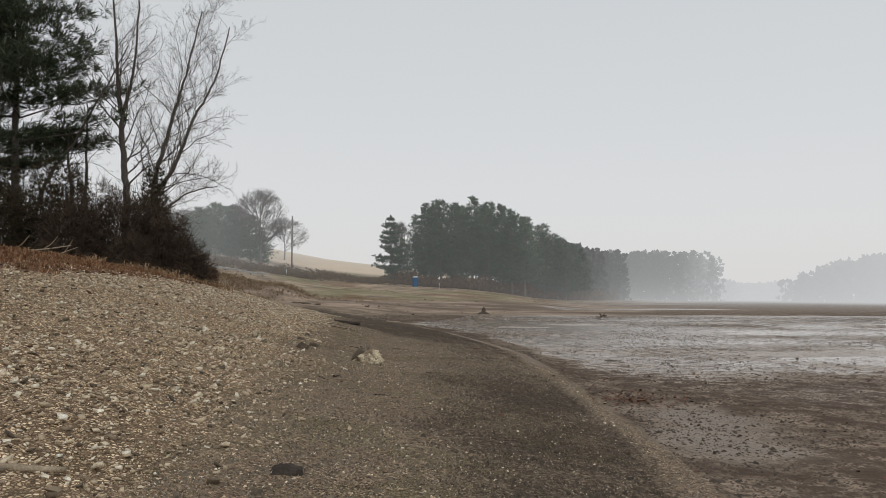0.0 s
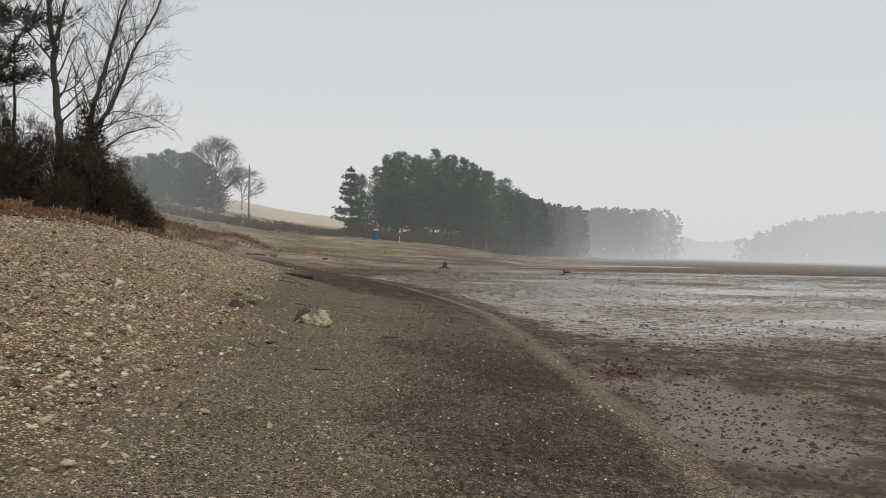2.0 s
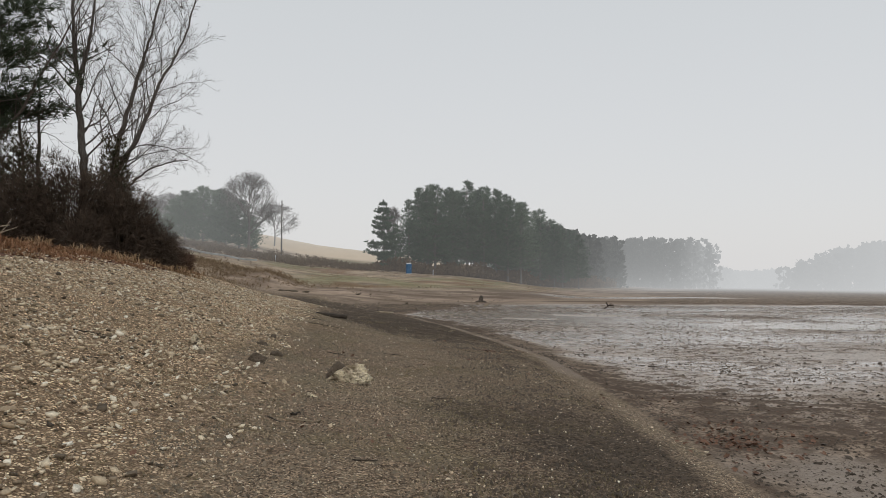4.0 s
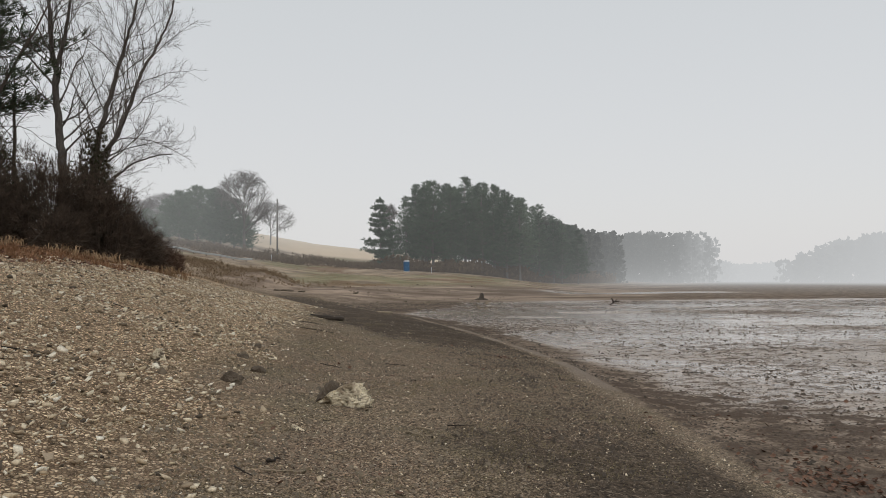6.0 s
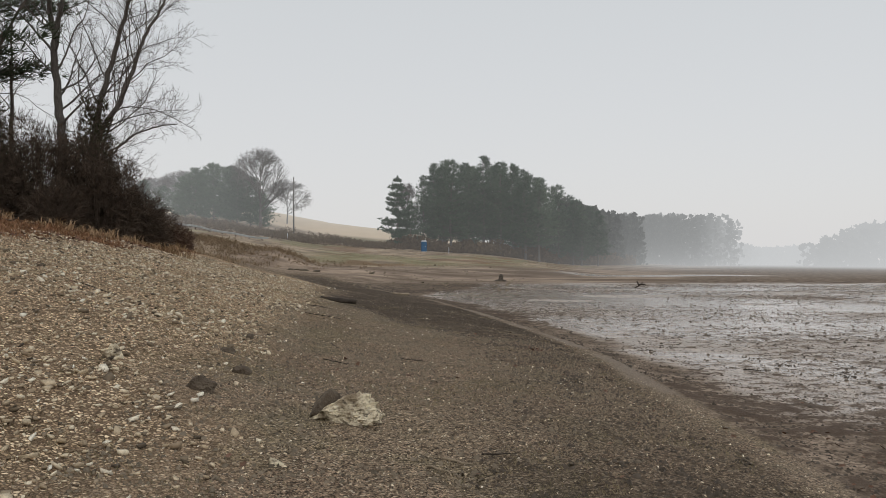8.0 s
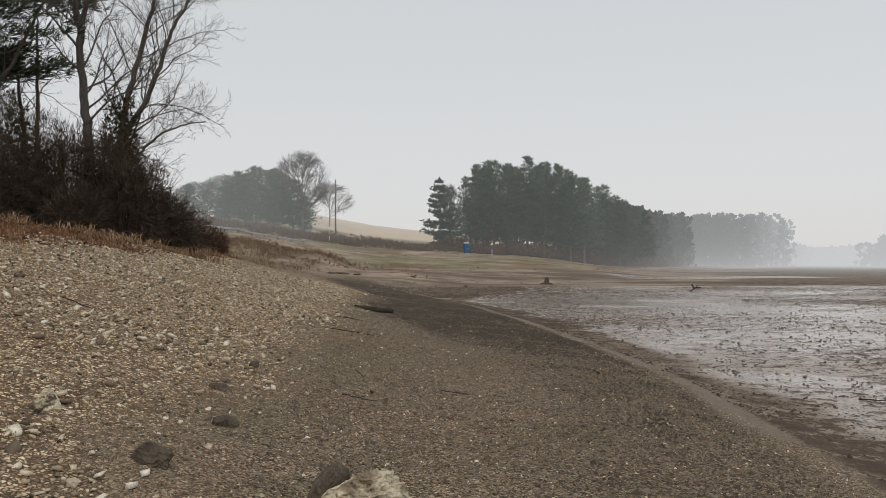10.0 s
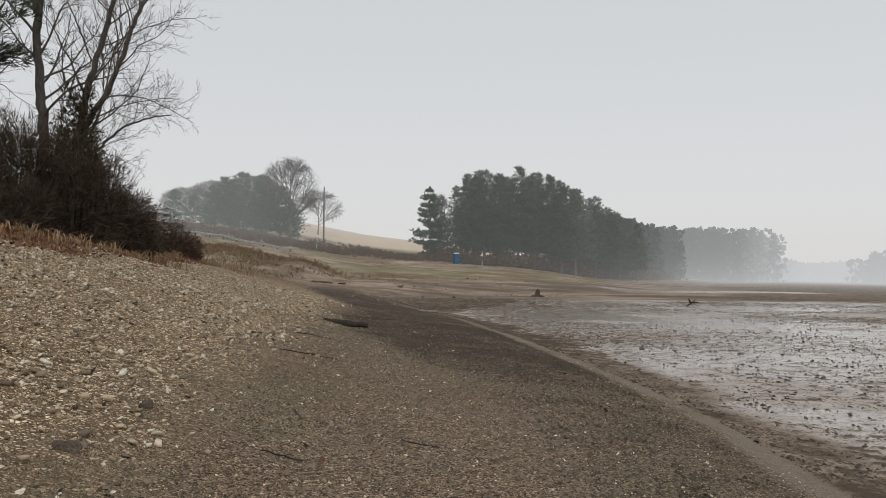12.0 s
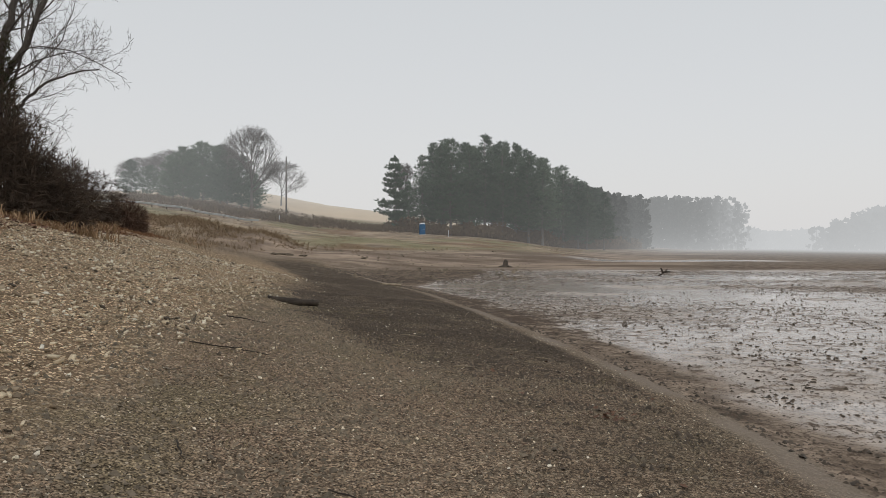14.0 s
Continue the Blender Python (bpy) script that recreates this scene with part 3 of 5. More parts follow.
def shrub(name, x, y, w, h, label, seed, twig=BRUSH, count=420, leafy=None, depth=None):
    """A rounded, lumpy thicket: arching stems inside, sprays of fine crooked twigs outside, leaf sprays where leafy names a material."""
    rng = random.Random(seed)
    bush = empty(name, Matrix.Translation((x, y, zat(x, y) - 0.05)), label, "shrub")
    stems, leaves = Soup(), Soup()
    depth = depth or w
    for main in range(count // 5):
        a, q = rng.uniform(0, 6.283), math.sqrt(rng.random())
        bx, by = math.cos(a) * q * w * 0.3, math.sin(a) * q * depth * 0.3
        top = h * math.sqrt(max(0.08, 1 - 0.8 * q * q)) * rng.uniform(0.6, 1.02)
        tip = Vector((bx * 1.6 + rng.gauss(0, 0.2), by * 1.6 + rng.gauss(0, 0.2), top))
        mid = Vector((bx * 1.15 + rng.gauss(0, 0.12), by * 1.15 + rng.gauss(0, 0.12), top * 0.65))
        if main < 9:
            thick = Soup()
            thick.tube([(bx, by, 0), (bx * 1.05, by * 1.05, top * 0.3), mid, tip], [0.04, 0.032, 0.022, 0.007], 6, False)
            part("stem", thick.mesh("stem", twig, True), bush)
        else:
            stems.tube([(bx, by, 0), mid, tip], [0.022, 0.014, 0.005], 3, False)
    for _ in range(count * 7):
        a, e = rng.uniform(0, 6.283), math.asin(rng.uniform(-0.12, 1.0))
        n = Vector((math.cos(a) * math.cos(e), math.sin(a) * math.cos(e), math.sin(e)))
        lump_at = 0.82 + 0.42 * noise.noise(n * 2.3 + Vector((seed * 1.7, x, y)))
        r = lump_at * (0.45 + 0.55 * rng.random() ** 0.5)
        p = Vector((n.x * w * 0.5 * r, n.y * depth * 0.5 * r, max(0.06, n.z * h * r + 0.1)))
        way = (n + Vector((rng.gauss(0, 0.5), rng.gauss(0, 0.5), rng.gauss(-0.05, 0.45)))).normalized()
        tuft(stems, p, way, rng.uniform(0.22, 0.55), rng, 5, 0.022)
        if leafy and rng.random() < 0.75:
            tuft(leaves, p, way, rng.uniform(0.14, 0.26), rng, 6, 0.10)
    tagged(part("twigwork", stems.mesh("twigwork", twig), bush), kind="stuff")
    if leafy:
        tagged(part("foliage", leaves.mesh("foliage", leafy), bush, "dull green foliage"), kind="stuff")
    return bush


def blades(soup, x, y, n, h, spread, rng, z=None, wide=1.0):
    z = zat(x, y) if z is None else z
    for _ in range(n):
        a, o = rng.uniform(0, 6.283), rng.uniform(0, spread)
        px, py = x + math.cos(a) * o * 0.5, y + math.sin(a) * o * 0.5
        k = h * rng.uniform(0.5, 1.1)
        lean = rng.uniform(0.3, 1.5) * k
        b = rng.uniform(0, 6.283)
        dx, dy = math.cos(b) * lean, math.sin(b) * lean
        s = Vector((-math.sin(b), math.cos(b), 0)) * 0.012 * (1 + h) * wide
        p0, p1, p2 = Vector((px, py, z - 0.03)), Vector((px + dx * 0.35, py + dy * 0.35, z + k * 0.6)), Vector((px + dx, py + dy, z + k * 0.75))
        soup.add([p0 - s, p0 + s, p1 + s * 0.8, p1 - s * 0.8, p2], [(0, 1, 2, 3), (3, 2, 4)])


# trees on the bank
by = 43.0
T1 = Vector((-17.6, by, zat(-17.6, by)))
b0 = T1.z
bare_tree("bare_tree", T1, [
    ([(0, 0, -0.3), (0, 0, 7.3 - b0), (-0.2, 0, 9.6 - b0), (-0.37, 0, 12 - b0), (-0.7, 0.2, 13.6 - b0), (-0.9, 0.3, 16 - b0), (-1.3, 0.5, 20 - b0)], 0.23, 0.04, 1.0),
    ([(-0.37, 0, 12 - b0), (0.0, -0.1, 13.2 - b0), (0.35, -0.2, 14.8 - b0), (0.6, -0.3, 19.5 - b0)], 0.13, 0.03, 1.0),
    ([(-0.3, 0, 11.2 - b0), (-1.4, -0.4, 12.6 - b0), (-2.6, -0.8, 13.6 - b0)], 0.06, 0.015, 1.2),
], "tall bare grey deciduous tree forking halfway up", 11)
T2 = Vector((-16.2, by, zat(-16.2, by)))
b0 = T2.z
bare_tree("bare_tree", T2, [
    ([(-0.15, 0, -0.3), (-0.05, 0, 7.3 - b0), (0.45, 0.1, 9.9 - b0), (1.18, 0.2, 12.6 - b0), (1.7, 0.2, 14.4 - b0), (2.5, 0.4, 18.2 - b0)], 0.17, 0.03, 1.0),
    ([(0.1, -0.1, -0.3), (0.25, -0.1, 7.3 - b0), (1.2, -0.2, 9.0 - b0), (2.05, -0.3, 11.1 - b0), (2.7, -0.3, 12.5 - b0), (3.6, -0.4, 14.2 - b0), (4.3, -0.4, 17.0 - b0)], 0.14, 0.025, 1.1),
    ([(0.2, -0.1, 0.5), (0.5, -0.2, 6.4 - b0), (1.0, -0.3, 6.8 - b0), (1.9, -0.5, 7.5 - b0), (3.0, -0.6, 7.9 - b0), (3.9, -0.7, 8.0 - b0)], 0.085, 0.018, 1.5),
    ([(0.1, 0.1, 0.5), (0.3, 0.2, 7.0 - b0), (0.9, 0.3, 9.0 - b0), (1.5, 0.4, 11.0 - b0)], 0.075, 0.018, 1.2),
], "leaning many-stemmed bare tree above dark brush", 12)
for k, (x, y, tx, th) in enumerate([(-22.2, 41, 5.2, 15.5), (-20.0, 43.5, -0.3, 13), (-23.5, 38, 1.5, 14), (-21.4, 45, -1.0, 12), (-25.5, 42, 2.0, 15)]):
    g = zat(x, y)
    bare_tree("bare_tree", (x, y, g), [([(0, 0, -0.3), (tx * 0.2, 0, 3.6), (tx * 0.55, 0.1, 6.5), (tx, 0.3, th - g)], 0.13, 0.025, 1.0)], "slim dark bare tree in front of a pine", 30 + k, 0.9, 3, TWIG)

near_pine = pine_meshes(5, 21, 4.5, 5.9, 0.6, 60, 18, NEEDLE, BARK, 0.034, 0.06, 11)
pine("pine_tree", near_pine, Matrix.Translation((-22.8, 41.5, zat(-22.8, 41.5))), "dark green pine with broad drooping limbs on the bank", "pines on the bank")
near_pine2 = pine_meshes(6, 19, 2.5, 6.0, 0.6, 50, 17, NEEDLE, BARK, 0.034, 0.06, 11)
pine("pine_tree", near_pine2, Matrix.Translation((-26.5, 39.5, zat(-26.5, 39.5))), "dark green pine half hidden behind bare trees", "pines on the bank")

# brush at the foot of the trees
DIM_BRUSH, CEDAR_BRUSH, RED_BRUSH = "dense dark leafless brush below the bare trees", "dark evergreen bush tangled with bare twigs", "low reddish-brown bush of bare twigs"
for k, (x, y, w, h, leafy, n, red) in enumerate([
        (-19.6, 40.6, 5.8, 5.2, CEDAR, 520, 0), (-16.9, 40.0, 5.2, 4.9, None, 560, 0), (-14.7, 40.4, 4.4, 4.2, None, 520, 0), (-22.6, 38.5, 5.4, 5.0, CEDAR, 440, 0),
        (-26.0, 36.5, 5.6, 4.6, None, 380, 0), (-15.9, 42.2, 2.7, 6.3, CEDAR, 300, 0), (-18.4, 38.4, 3.6, 3.0, None, 300, 0), (-13.6, 41.6, 2.6, 2.4, None, 240, 0), (-28, 33, 5.4, 3.8, None, 340, 0),
        (-27.0, 41.5, 6.0, 7.0, CEDAR, 420, 0), (-23.6, 43.5, 4.6, 6.0, None, 380, 0),
        (-19.4, 54.5, 5.5, 3.4, None, 360, 0), (-18.0, 57.5, 3.2, 1.7, None, 220, 1), (-15.4, 38.2, 2.4, 1.6, None, 180, 0)]):
    shrub("bush", x, y, w, h, CEDAR_BRUSH if leafy else (RED_BRUSH if red else DIM_BRUSH), 50 + k, REDBRUSH if red else BRUSH, n, leafy)

# dry grass along the top of the gravel
rng = random.Random(3)
rust, straw = Soup(), Soup()
for _ in range(5500):
    y = 12 + 66 * rng.random() ** 1.3
    e = 6.5 + abs(rng.gauss(0, 2.2))
    x = float(gravel_edge(y)) - e - 0.4 * math.sin(y * 0.9) - 0.3 * math.sin(y * 2.3)
    h = rng.uniform(0.05, 0.26) * min(1.0, 0.3 + (e - 6.4) * 0.35)
    if rng.random() < 0.9:
        blades(rust, x, y, 9, h, 0.6, rng)
    else:
        blades(straw, x, y, 8, h * 1.2, 0.5, rng)
for x, y in ((-13.2, 36.2), (-12.7, 37.4), (-14.2, 35.8), (-12.2, 39.0), (-15.5, 34.5), (-11.9, 40.5), (-13.6, 44), (-14.5, 48)):
    for _ in range(6):
        blades(straw, x + rng.gauss(0, 0.35), y + rng.gauss(0, 0.3), 16, rng.uniform(0.3, 0.6), 0.5, rng)
# coarse grass and weeds over the banks behind
weeds = Soup()
for _ in range(9000):
    y = rng.uniform(62, 172)
    x = rng.uniform(-75, -8) if y < 120 else rng.uniform(-75, 30)
    if x - float(shore(y)) > -9 - 2 * math.sin(y * 0.2) and y < 120 or y - float(far_shore(x)) < 26 + 10 * math.sin(x * 0.3) and y >= 120:
        continue
    lush = vnoise(np.array(x * 0.12), np.array(y * 0.12), 7)
    h = rng.uniform(0.25, 0.7) * (0.6 + 1.2 * float(lush)) * (1.0 if y < 125 else 0.55)
    blades(rust if lush < 0.34 and y < 75 else (straw if lush < 0.5 else weeds), x, y, 6, h * (0.55 if y < 125 else 0.35), 3.0, rng, None, 1.4)
tagged(new("dead_weeds", weeds.mesh("dead_weeds", WEED)), "brown dead weeds over the road bank", "weeds", kind="stuff")
tagged(new("rust_grass", rust.mesh("rust_grass", RUST)), "low rust-brown dead grass along the gravel's upper edge", "grass", kind="stuff")
tagged(new("dry_grass", straw.mesh("dry_grass", DRY)), "straw-coloured dry grass tufts below the brush", "grass", kind="stuff")

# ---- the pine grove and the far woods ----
grove_kinds = [pine_meshes(70 + k, 20, 3.6 - k, 4.5, 0.8, 8, 34, NEEDLE_HAZED, BARK_HAZED, 0.07, 0.0, 5, 0.88) for k in range(3)]
low_kinds = [pine_meshes(75 + k, 14, 0.6, 4.8, 0.85, 11, 26, NEEDLE_HAZED, BARK_HAZED, 0.085, 0.0, 5, 0.66) for k in range(2)]
spruce = pine_meshes(79, 16, 1.0, 4.4, 0.8, 24, 13, NEEDLE_HAZED, BARK_HAZED, 0.13, 0.18, 5, 0.9)
rng = random.Random(8)


def plant(meshes, x, y, top, nominal, wide, label, group):
    z = zat(x, y)
    s = (top - z) / nominal
    m = Matrix.Translation((x, y, z)) @ Matrix.Rotation(rng.uniform(0, 6.28), 4, "Z") @ Matrix.Diagonal((s * wide, s * wide, s, 1))
    return pine("pine_tree", meshes, m, label, group)


GROVE_X = (-6, -2, 3, 7, 12, 16, 20, 24, 29, 36, 44, 54)
GROVE_TOP = (23.5, 25, 24.5, 25.8, 25, 23.5, 21.5, 19, 15.2, 13.5, 12.5, 12)
x = -6.0
while x < 34:
    for row, y in enumerate((183, 191, 200)):
        xx = x + rng.uniform(-1.2, 1.2) + row * 0.8
        yy = y + rng.uniform(-3, 3) + max(0, x - 15) * 0.5
        top = float(np.interp(xx * 185 / yy, GROVE_X, GROVE_TOP)) * yy / 185 * rng.uniform(0.89, 1.0)
        plant(grove_kinds[rng.randrange(3)], xx, yy, top, 20, rng.uniform(1.15, 1.45), "tall dark green pine in a misty grove", "pines of the grove")
    x += 3.3
plant(spruce, -12.2, 180, 20.5, 16, 1.0, "layered spruce standing clear of the grove", "pines of the grove")
plant(spruce, -9.4, 182, 15.5, 16, 0.9, "small spruce at the grove's edge", "pines of the grove")
for k, (x, y, top) in enumerate([(-62, 184, 17), (-59, 180, 20.5), (-56, 178, 22), (-53, 181, 23.5), (-50, 184, 23), (-47.5, 180, 21.5), (-45, 182, 20.5), (-43, 184, 17), (-66, 186, 19), (-71, 188, 20.5), (-58, 190, 23), (-52, 191, 24)]):
    plant(low_kinds[k % 2], x, y, top, 14, 1.35, "evergreen pine in a misty clump beside the road", "pines by the road")


def round_tree(x, y, top, spread, label, seed, fine=0.032):
    """A bare tree whose limbs fork three times and end on a round crown."""
    rg = random.Random(seed)
    g = zat(x, y)
    h = top - g
    tree = empty("bare_tree", Matrix.Translation((x, y, g)), label, "tree")
    trunk, twigs = Soup(), Soup()
    trunk.tube(bend([(0, 0, -0.4), (0.1, 0, h * 0.2), (0, 0.1, h * 0.45), (0.2, 0, h * 0.8)], rg), [h * 0.021 * (1 - 0.9 * i / 18) for i in range(19)], 8, False)
    stem = part("trunk", trunk.mesh("trunk", BARK_HAZED, True), tree)

    def on_crown(n, k):
        return Vector((n.x * spread * k, n.y * spread * k, h * 0.58 + n.z * h * 0.42 * k))

    def jitter(n, j):
        return (n + Vector((rg.gauss(0, j), rg.gauss(0, j), rg.gauss(0, j)))).normalized()

    def arc(soup, p, q, r0, r1, sides, sag):
        m = p.lerp(q, 0.5) + Vector((rg.gauss(0, 0.1), rg.gauss(0, 0.1), sag * (q - p).length))
        pts = [p, p.lerp(m, 0.6), m.lerp(q, 0.3), q]
        soup.tube(pts, [r0, r0 * 0.75, (r0 + r1) * 0.5, r1], sides, False)
        return pts

    for k in range(13):
        e = radians(-20 + 105 * ((k * 0.618) % 1.0))
        a = k * 2.4
        n = Vector((math.cos(a) * math.cos(e), math.sin(a) * math.cos(e), math.sin(e)))
        foot = Vector((0.05, 0.05, h * (0.18 + 0.35 * (math.sin(e) + 0.4))))
        limb = Soup()
        path = arc(limb, foot, on_crown(n, 0.72), h * 0.0085, h * 0.0032, 5, -0.05)
        for b in range(9):
            f = 0.3 + 0.7 * (b + rg.random()) / 9
            i = min(2, int(f * 3))
            p = path[i].lerp(path[i + 1], f * 3 - i)
            n2 = jitter(n, 0.38)
            sub = arc(limb, p, on_crown(n2, rg.uniform(0.74, 0.92)), h * 0.0034, fine, 4, 0.02)
            for c in range(9):
                f2 = 0.25 + 0.75 * (c + rg.random()) / 9
                i2 = min(2, int(f2 * 3))
                p2 = sub[i2].lerp(sub[i2 + 1], f2 * 3 - i2)
                q2 = on_crown(jitter(n2, 0.22), rg.uniform(0.86, 1.02))
                if (q2 - p2).length > spread * 0.5:
                    q2 = p2.lerp(q2, spread * 0.5 / (q2 - p2).length)
                twigs.tube([p2, p2.lerp(q2, 0.5) + Vector((0, 0, 0.12)), q2], [fine, fine * 0.8, fine * 0.5], 3, False)
        part("branch", limb.mesh("branch", BARK_HAZED, True), stem)
    tagged(part("twigwork", twigs.mesh("twigwork", BARK_HAZED), tree, "fine bare twigs"), kind="stuff")
    return tree


for x, y, top, sp, seed in ((-42.4, 180, 27.3, 7.0, 91), (-46.5, 228, 25.0, 7.5, 92), (-10.5, 190, 20.5, 3.2, 93), (-68, 205, 25, 7, 94), (-78, 212, 24, 7, 95)):
    round_tree(x, y, top, sp, "bare round-crowned tree greyed by fog", seed)


def misty_wood(name, stations, material, label, seed, pointed=0.5, size=1.6, step=2.6):
    """A row of far crowns built of leaf clumps. stations: (x, y, top)."""
    rg = random.Random(seed)
    s = Soup()
    for (x0, y0, t0), (x1, y1, t1) in zip(stations, stations[1:]):
        n = max(1, int(math.hypot(x1 - x0, y1 - y0) / step))
        for k in range(n):
            f = (k + rg.random() * 0.6) / n
            x, y = x0 + (x1 - x0) * f + rg.gauss(0, 1), y0 + (y1 - y0) * f + rg.gauss(0, 3)
            top = (t0 + (t1 - t0) * f) * rg.uniform(0.9, 1.03)
            g = zat(x, y) - 0.5
            w = rg.uniform(2.2, 3.4)
            cone = rg.random() < pointed
            s.tube([(x, y, g), (x, y, top - 1)], [0.3, 0.08], 5, False)
            for _ in range(int(36 * (top - g) / size / 4)):
                q = rg.random() ** 0.8
                r = w * ((1 - q) ** 0.7 if cone else math.sqrt(max(0.05, 1 - max(0, 2 * q - 1) ** 2 * 0.9))) * math.sqrt(rg.random())
                a = rg.uniform(0, 6.283)
                c = Vector((x + r * math.cos(a), y + r * math.sin(a), g + (top - g) * q))
                tuft(s, c, Vector((math.cos(a), math.sin(a), 0.8)), size * rg.uniform(0.7, 1.2), rg, 3, 0.42)
    return tagged(new(name, s.mesh(name, material)), label, "woods", kind="stuff")


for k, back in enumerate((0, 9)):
    misty_wood("misty_woods", [(27, 200 + back, 17.5), (33, 208 + back, 16.2), (40, 222 + back, 15), (50, 240 + back, 15.5), (58, 255 + back, 15)], WOOD_HAZED, "evergreen wood fading into fog behind the lake", 201 + k, 0.8, 1.5, 1.6)
    misty_wood("misty_woods", [(48, 262 + back, 16), (66, 290 + back, 17), (78, 298 + back, 18.5), (98, 300 + back, 18), (106, 302 + back, 16)], WOOD_HAZED, "grey wood in fog on the far shore", 211 + k, 0.15, 1.7, 1.5)
    misty_wood("misty_woods", [(104, 318 + back, 13), (112, 326 + back, 9), (130, 340 + back, 7), (170, 330 + back, 8)], WOOD_HAZED, "faint low wood lost in fog", 221 + k, 0.2, 1.5, 1.6)
    misty_wood("misty_woods", [(122, 268 + back, 7), (128, 262 + back, 10), (134, 258 + back, 13), (142, 252 + back, 15.5), (165, 240 + back, 16), (200, 220 + back, 16), (240, 190 + back, 16)], WOOD_HAZED, "pale wood in fog on the far shore", 231 + k, 0.2, 1.7, 1.6)


def undergrowth(name, stations, tall, label, seed, count, loose=1.4, material=None, spray=(0.7, 3, 0.22)):
    rg = random.Random(seed)
    s = Soup()
    for _ in range(count):
        f = rg.random() * (len(stations) - 1)
        i = int(f)
        q = f - i
        x = stations[i][0] + (stations[i + 1][0] - stations[i][0]) * q + rg.gauss(0, loose * 0.7)
        y = stations[i][1] + (stations[i + 1][1] - stations[i][1]) * q + rg.gauss(0, loose)
        g = zat(x, y)
        h = tall * rg.uniform(0.4, 1.1) * (0.6 + 0.8 * float(vnoise(np.array(x * 0.3), np.array(y * 0.1), seed)))
        p = Vector((x, y, g - 0.1))
        s.tube([p, p + Vector((rg.gauss(0, 0.3), rg.gauss(0, 0.3), h))], [0.04, 0.02], 3, False)
        for _ in range(5):
            c = p + Vector((rg.gauss(0, 0.4), rg.gauss(0, 0.4), h * rg.uniform(0.1, 0.9)))
            tuft(s, c, Vector((rg.gauss(0, 0.6), rg.gauss(0, 0.6), 0.8)), spray[0], rg, spray[1], spray[2])
    return tagged(new(name, s.mesh(name, material or BRUSH_HAZED)), label, "undergrowth", kind="stuff")


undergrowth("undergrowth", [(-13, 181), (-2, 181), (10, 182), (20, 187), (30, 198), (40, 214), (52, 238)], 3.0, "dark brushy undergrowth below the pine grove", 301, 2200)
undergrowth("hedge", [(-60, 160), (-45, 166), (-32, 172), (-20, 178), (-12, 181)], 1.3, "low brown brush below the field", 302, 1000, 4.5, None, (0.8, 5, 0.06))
undergrowth("bank_brush", [(-48, 100), (-38, 102), (-28, 103), (-20, 103)], 0.6, "brown brush on the eroded bank", 303, 900, 4.5, WEED, (0.4, 6, 0.05))

# ---- road, pole, portable toilet ----


def box(soup, x0, y0, z0, x1, y1, z1):
    soup.add([Vector(v) for v in ((x0, y0, z0), (x1, y0, z0), (x1, y1, z0), (x0, y1, z0), (x0, y0, z1), (x1, y0, z1), (x1, y1, z1), (x0, y1, z1))],
             [(3, 2, 1, 0), (4, 5, 6, 7), (0, 1, 5, 4), (1, 2, 6, 5), (2, 3, 7, 6), (3, 0, 4, 7)])


def bevelled(name, soup, material, width=0.03):
    bm = bmesh.new()
    me = soup.mesh(name, material)
    bm.from_mesh(me)
    bmesh.ops.bevel(bm, geom=bm.edges[:], offset=width, segments=2, affect="EDGES")
    bm.to_mesh(me)
    bm.free()
    return me


def utility_pole(x, y, top):
    g = zat(x, y)
    t = empty("utility_pole", Matrix.Translation((x, y, g)), "tall grey wooden utility pole beside the road", "pole")
    s = Soup()
    s.tube([(0, 0, -0.5), (0, 0, (top - g) * 0.5), (0, 0, top - g)], [0.19, 0.16, 0.13], 10)
    part("post", s.mesh("post", BARK_HAZED, True), t)
    s = Soup()
    box(s, -0.05, -0.2, top - g - 0.9, 0.05, -0.12, top - g - 0.5)
    part("bracket", s.mesh("bracket", STEEL), t)


def portable_toilet(x, y):
    t = empty("portable_toilet", pose(x, y, zat(x, y) + 0.02, 0, 0, 12), "blue portable toilet with a pale roof on the grass", "toilet")
    s = Soup()
    box(s, -0.55, -0.55, 0.08, 0.55, 0.55, 2.12)
    part("cabin", bevelled("cabin", s, BLUE, 0.05), t)
    s = Soup()
    box(s, -0.6, -0.6, 0, 0.6, 0.6, 0.09)
    part("base", bevelled("base", s, WHITE, 0.02), t)
    s = Soup()
    s.add([Vector(v) for v in ((-0.6, -0.6, 2.12), (0.6, -0.6, 2.12), (0.6, 0.6, 2.12), (-0.6, 0.6, 2.12), (-0.42, -0.42, 2.36), (0.42, -0.42, 2.36), (0.42, 0.42, 2.36), (-0.42, 0.42, 2.36))],
          [(3, 2, 1, 0), (4, 5, 6, 7), (0, 1, 5, 4), (1, 2, 6, 5), (2, 3, 7, 6), (3, 0, 4, 7)])
    part("roof", bevelled("roof", s, WHITE, 0.04), t, "pale translucent roof")
    s = Soup()
    box(s, -0.36, -0.60, 0.16, 0.36, -0.56, 2.0)
    part("door", bevelled("door", s, BLUE, 0.012), t)
    s = Soup()
    box(s, 0.24, -0.64, 1.0, 0.3, -0.6, 1.14)
    part("handle", s.mesh("handle", WHITE), t)
    s = Soup()
    s.tube([(0.4, 0.4, 2.3), (0.4, 0.4, 2.6)], [0.05, 0.05], 8)
    part("vent_pipe", s.mesh("vent_pipe", WHITE), t)


utility_pole(-35, 180, 20.4)
portable_toilet(-6.1, 172)


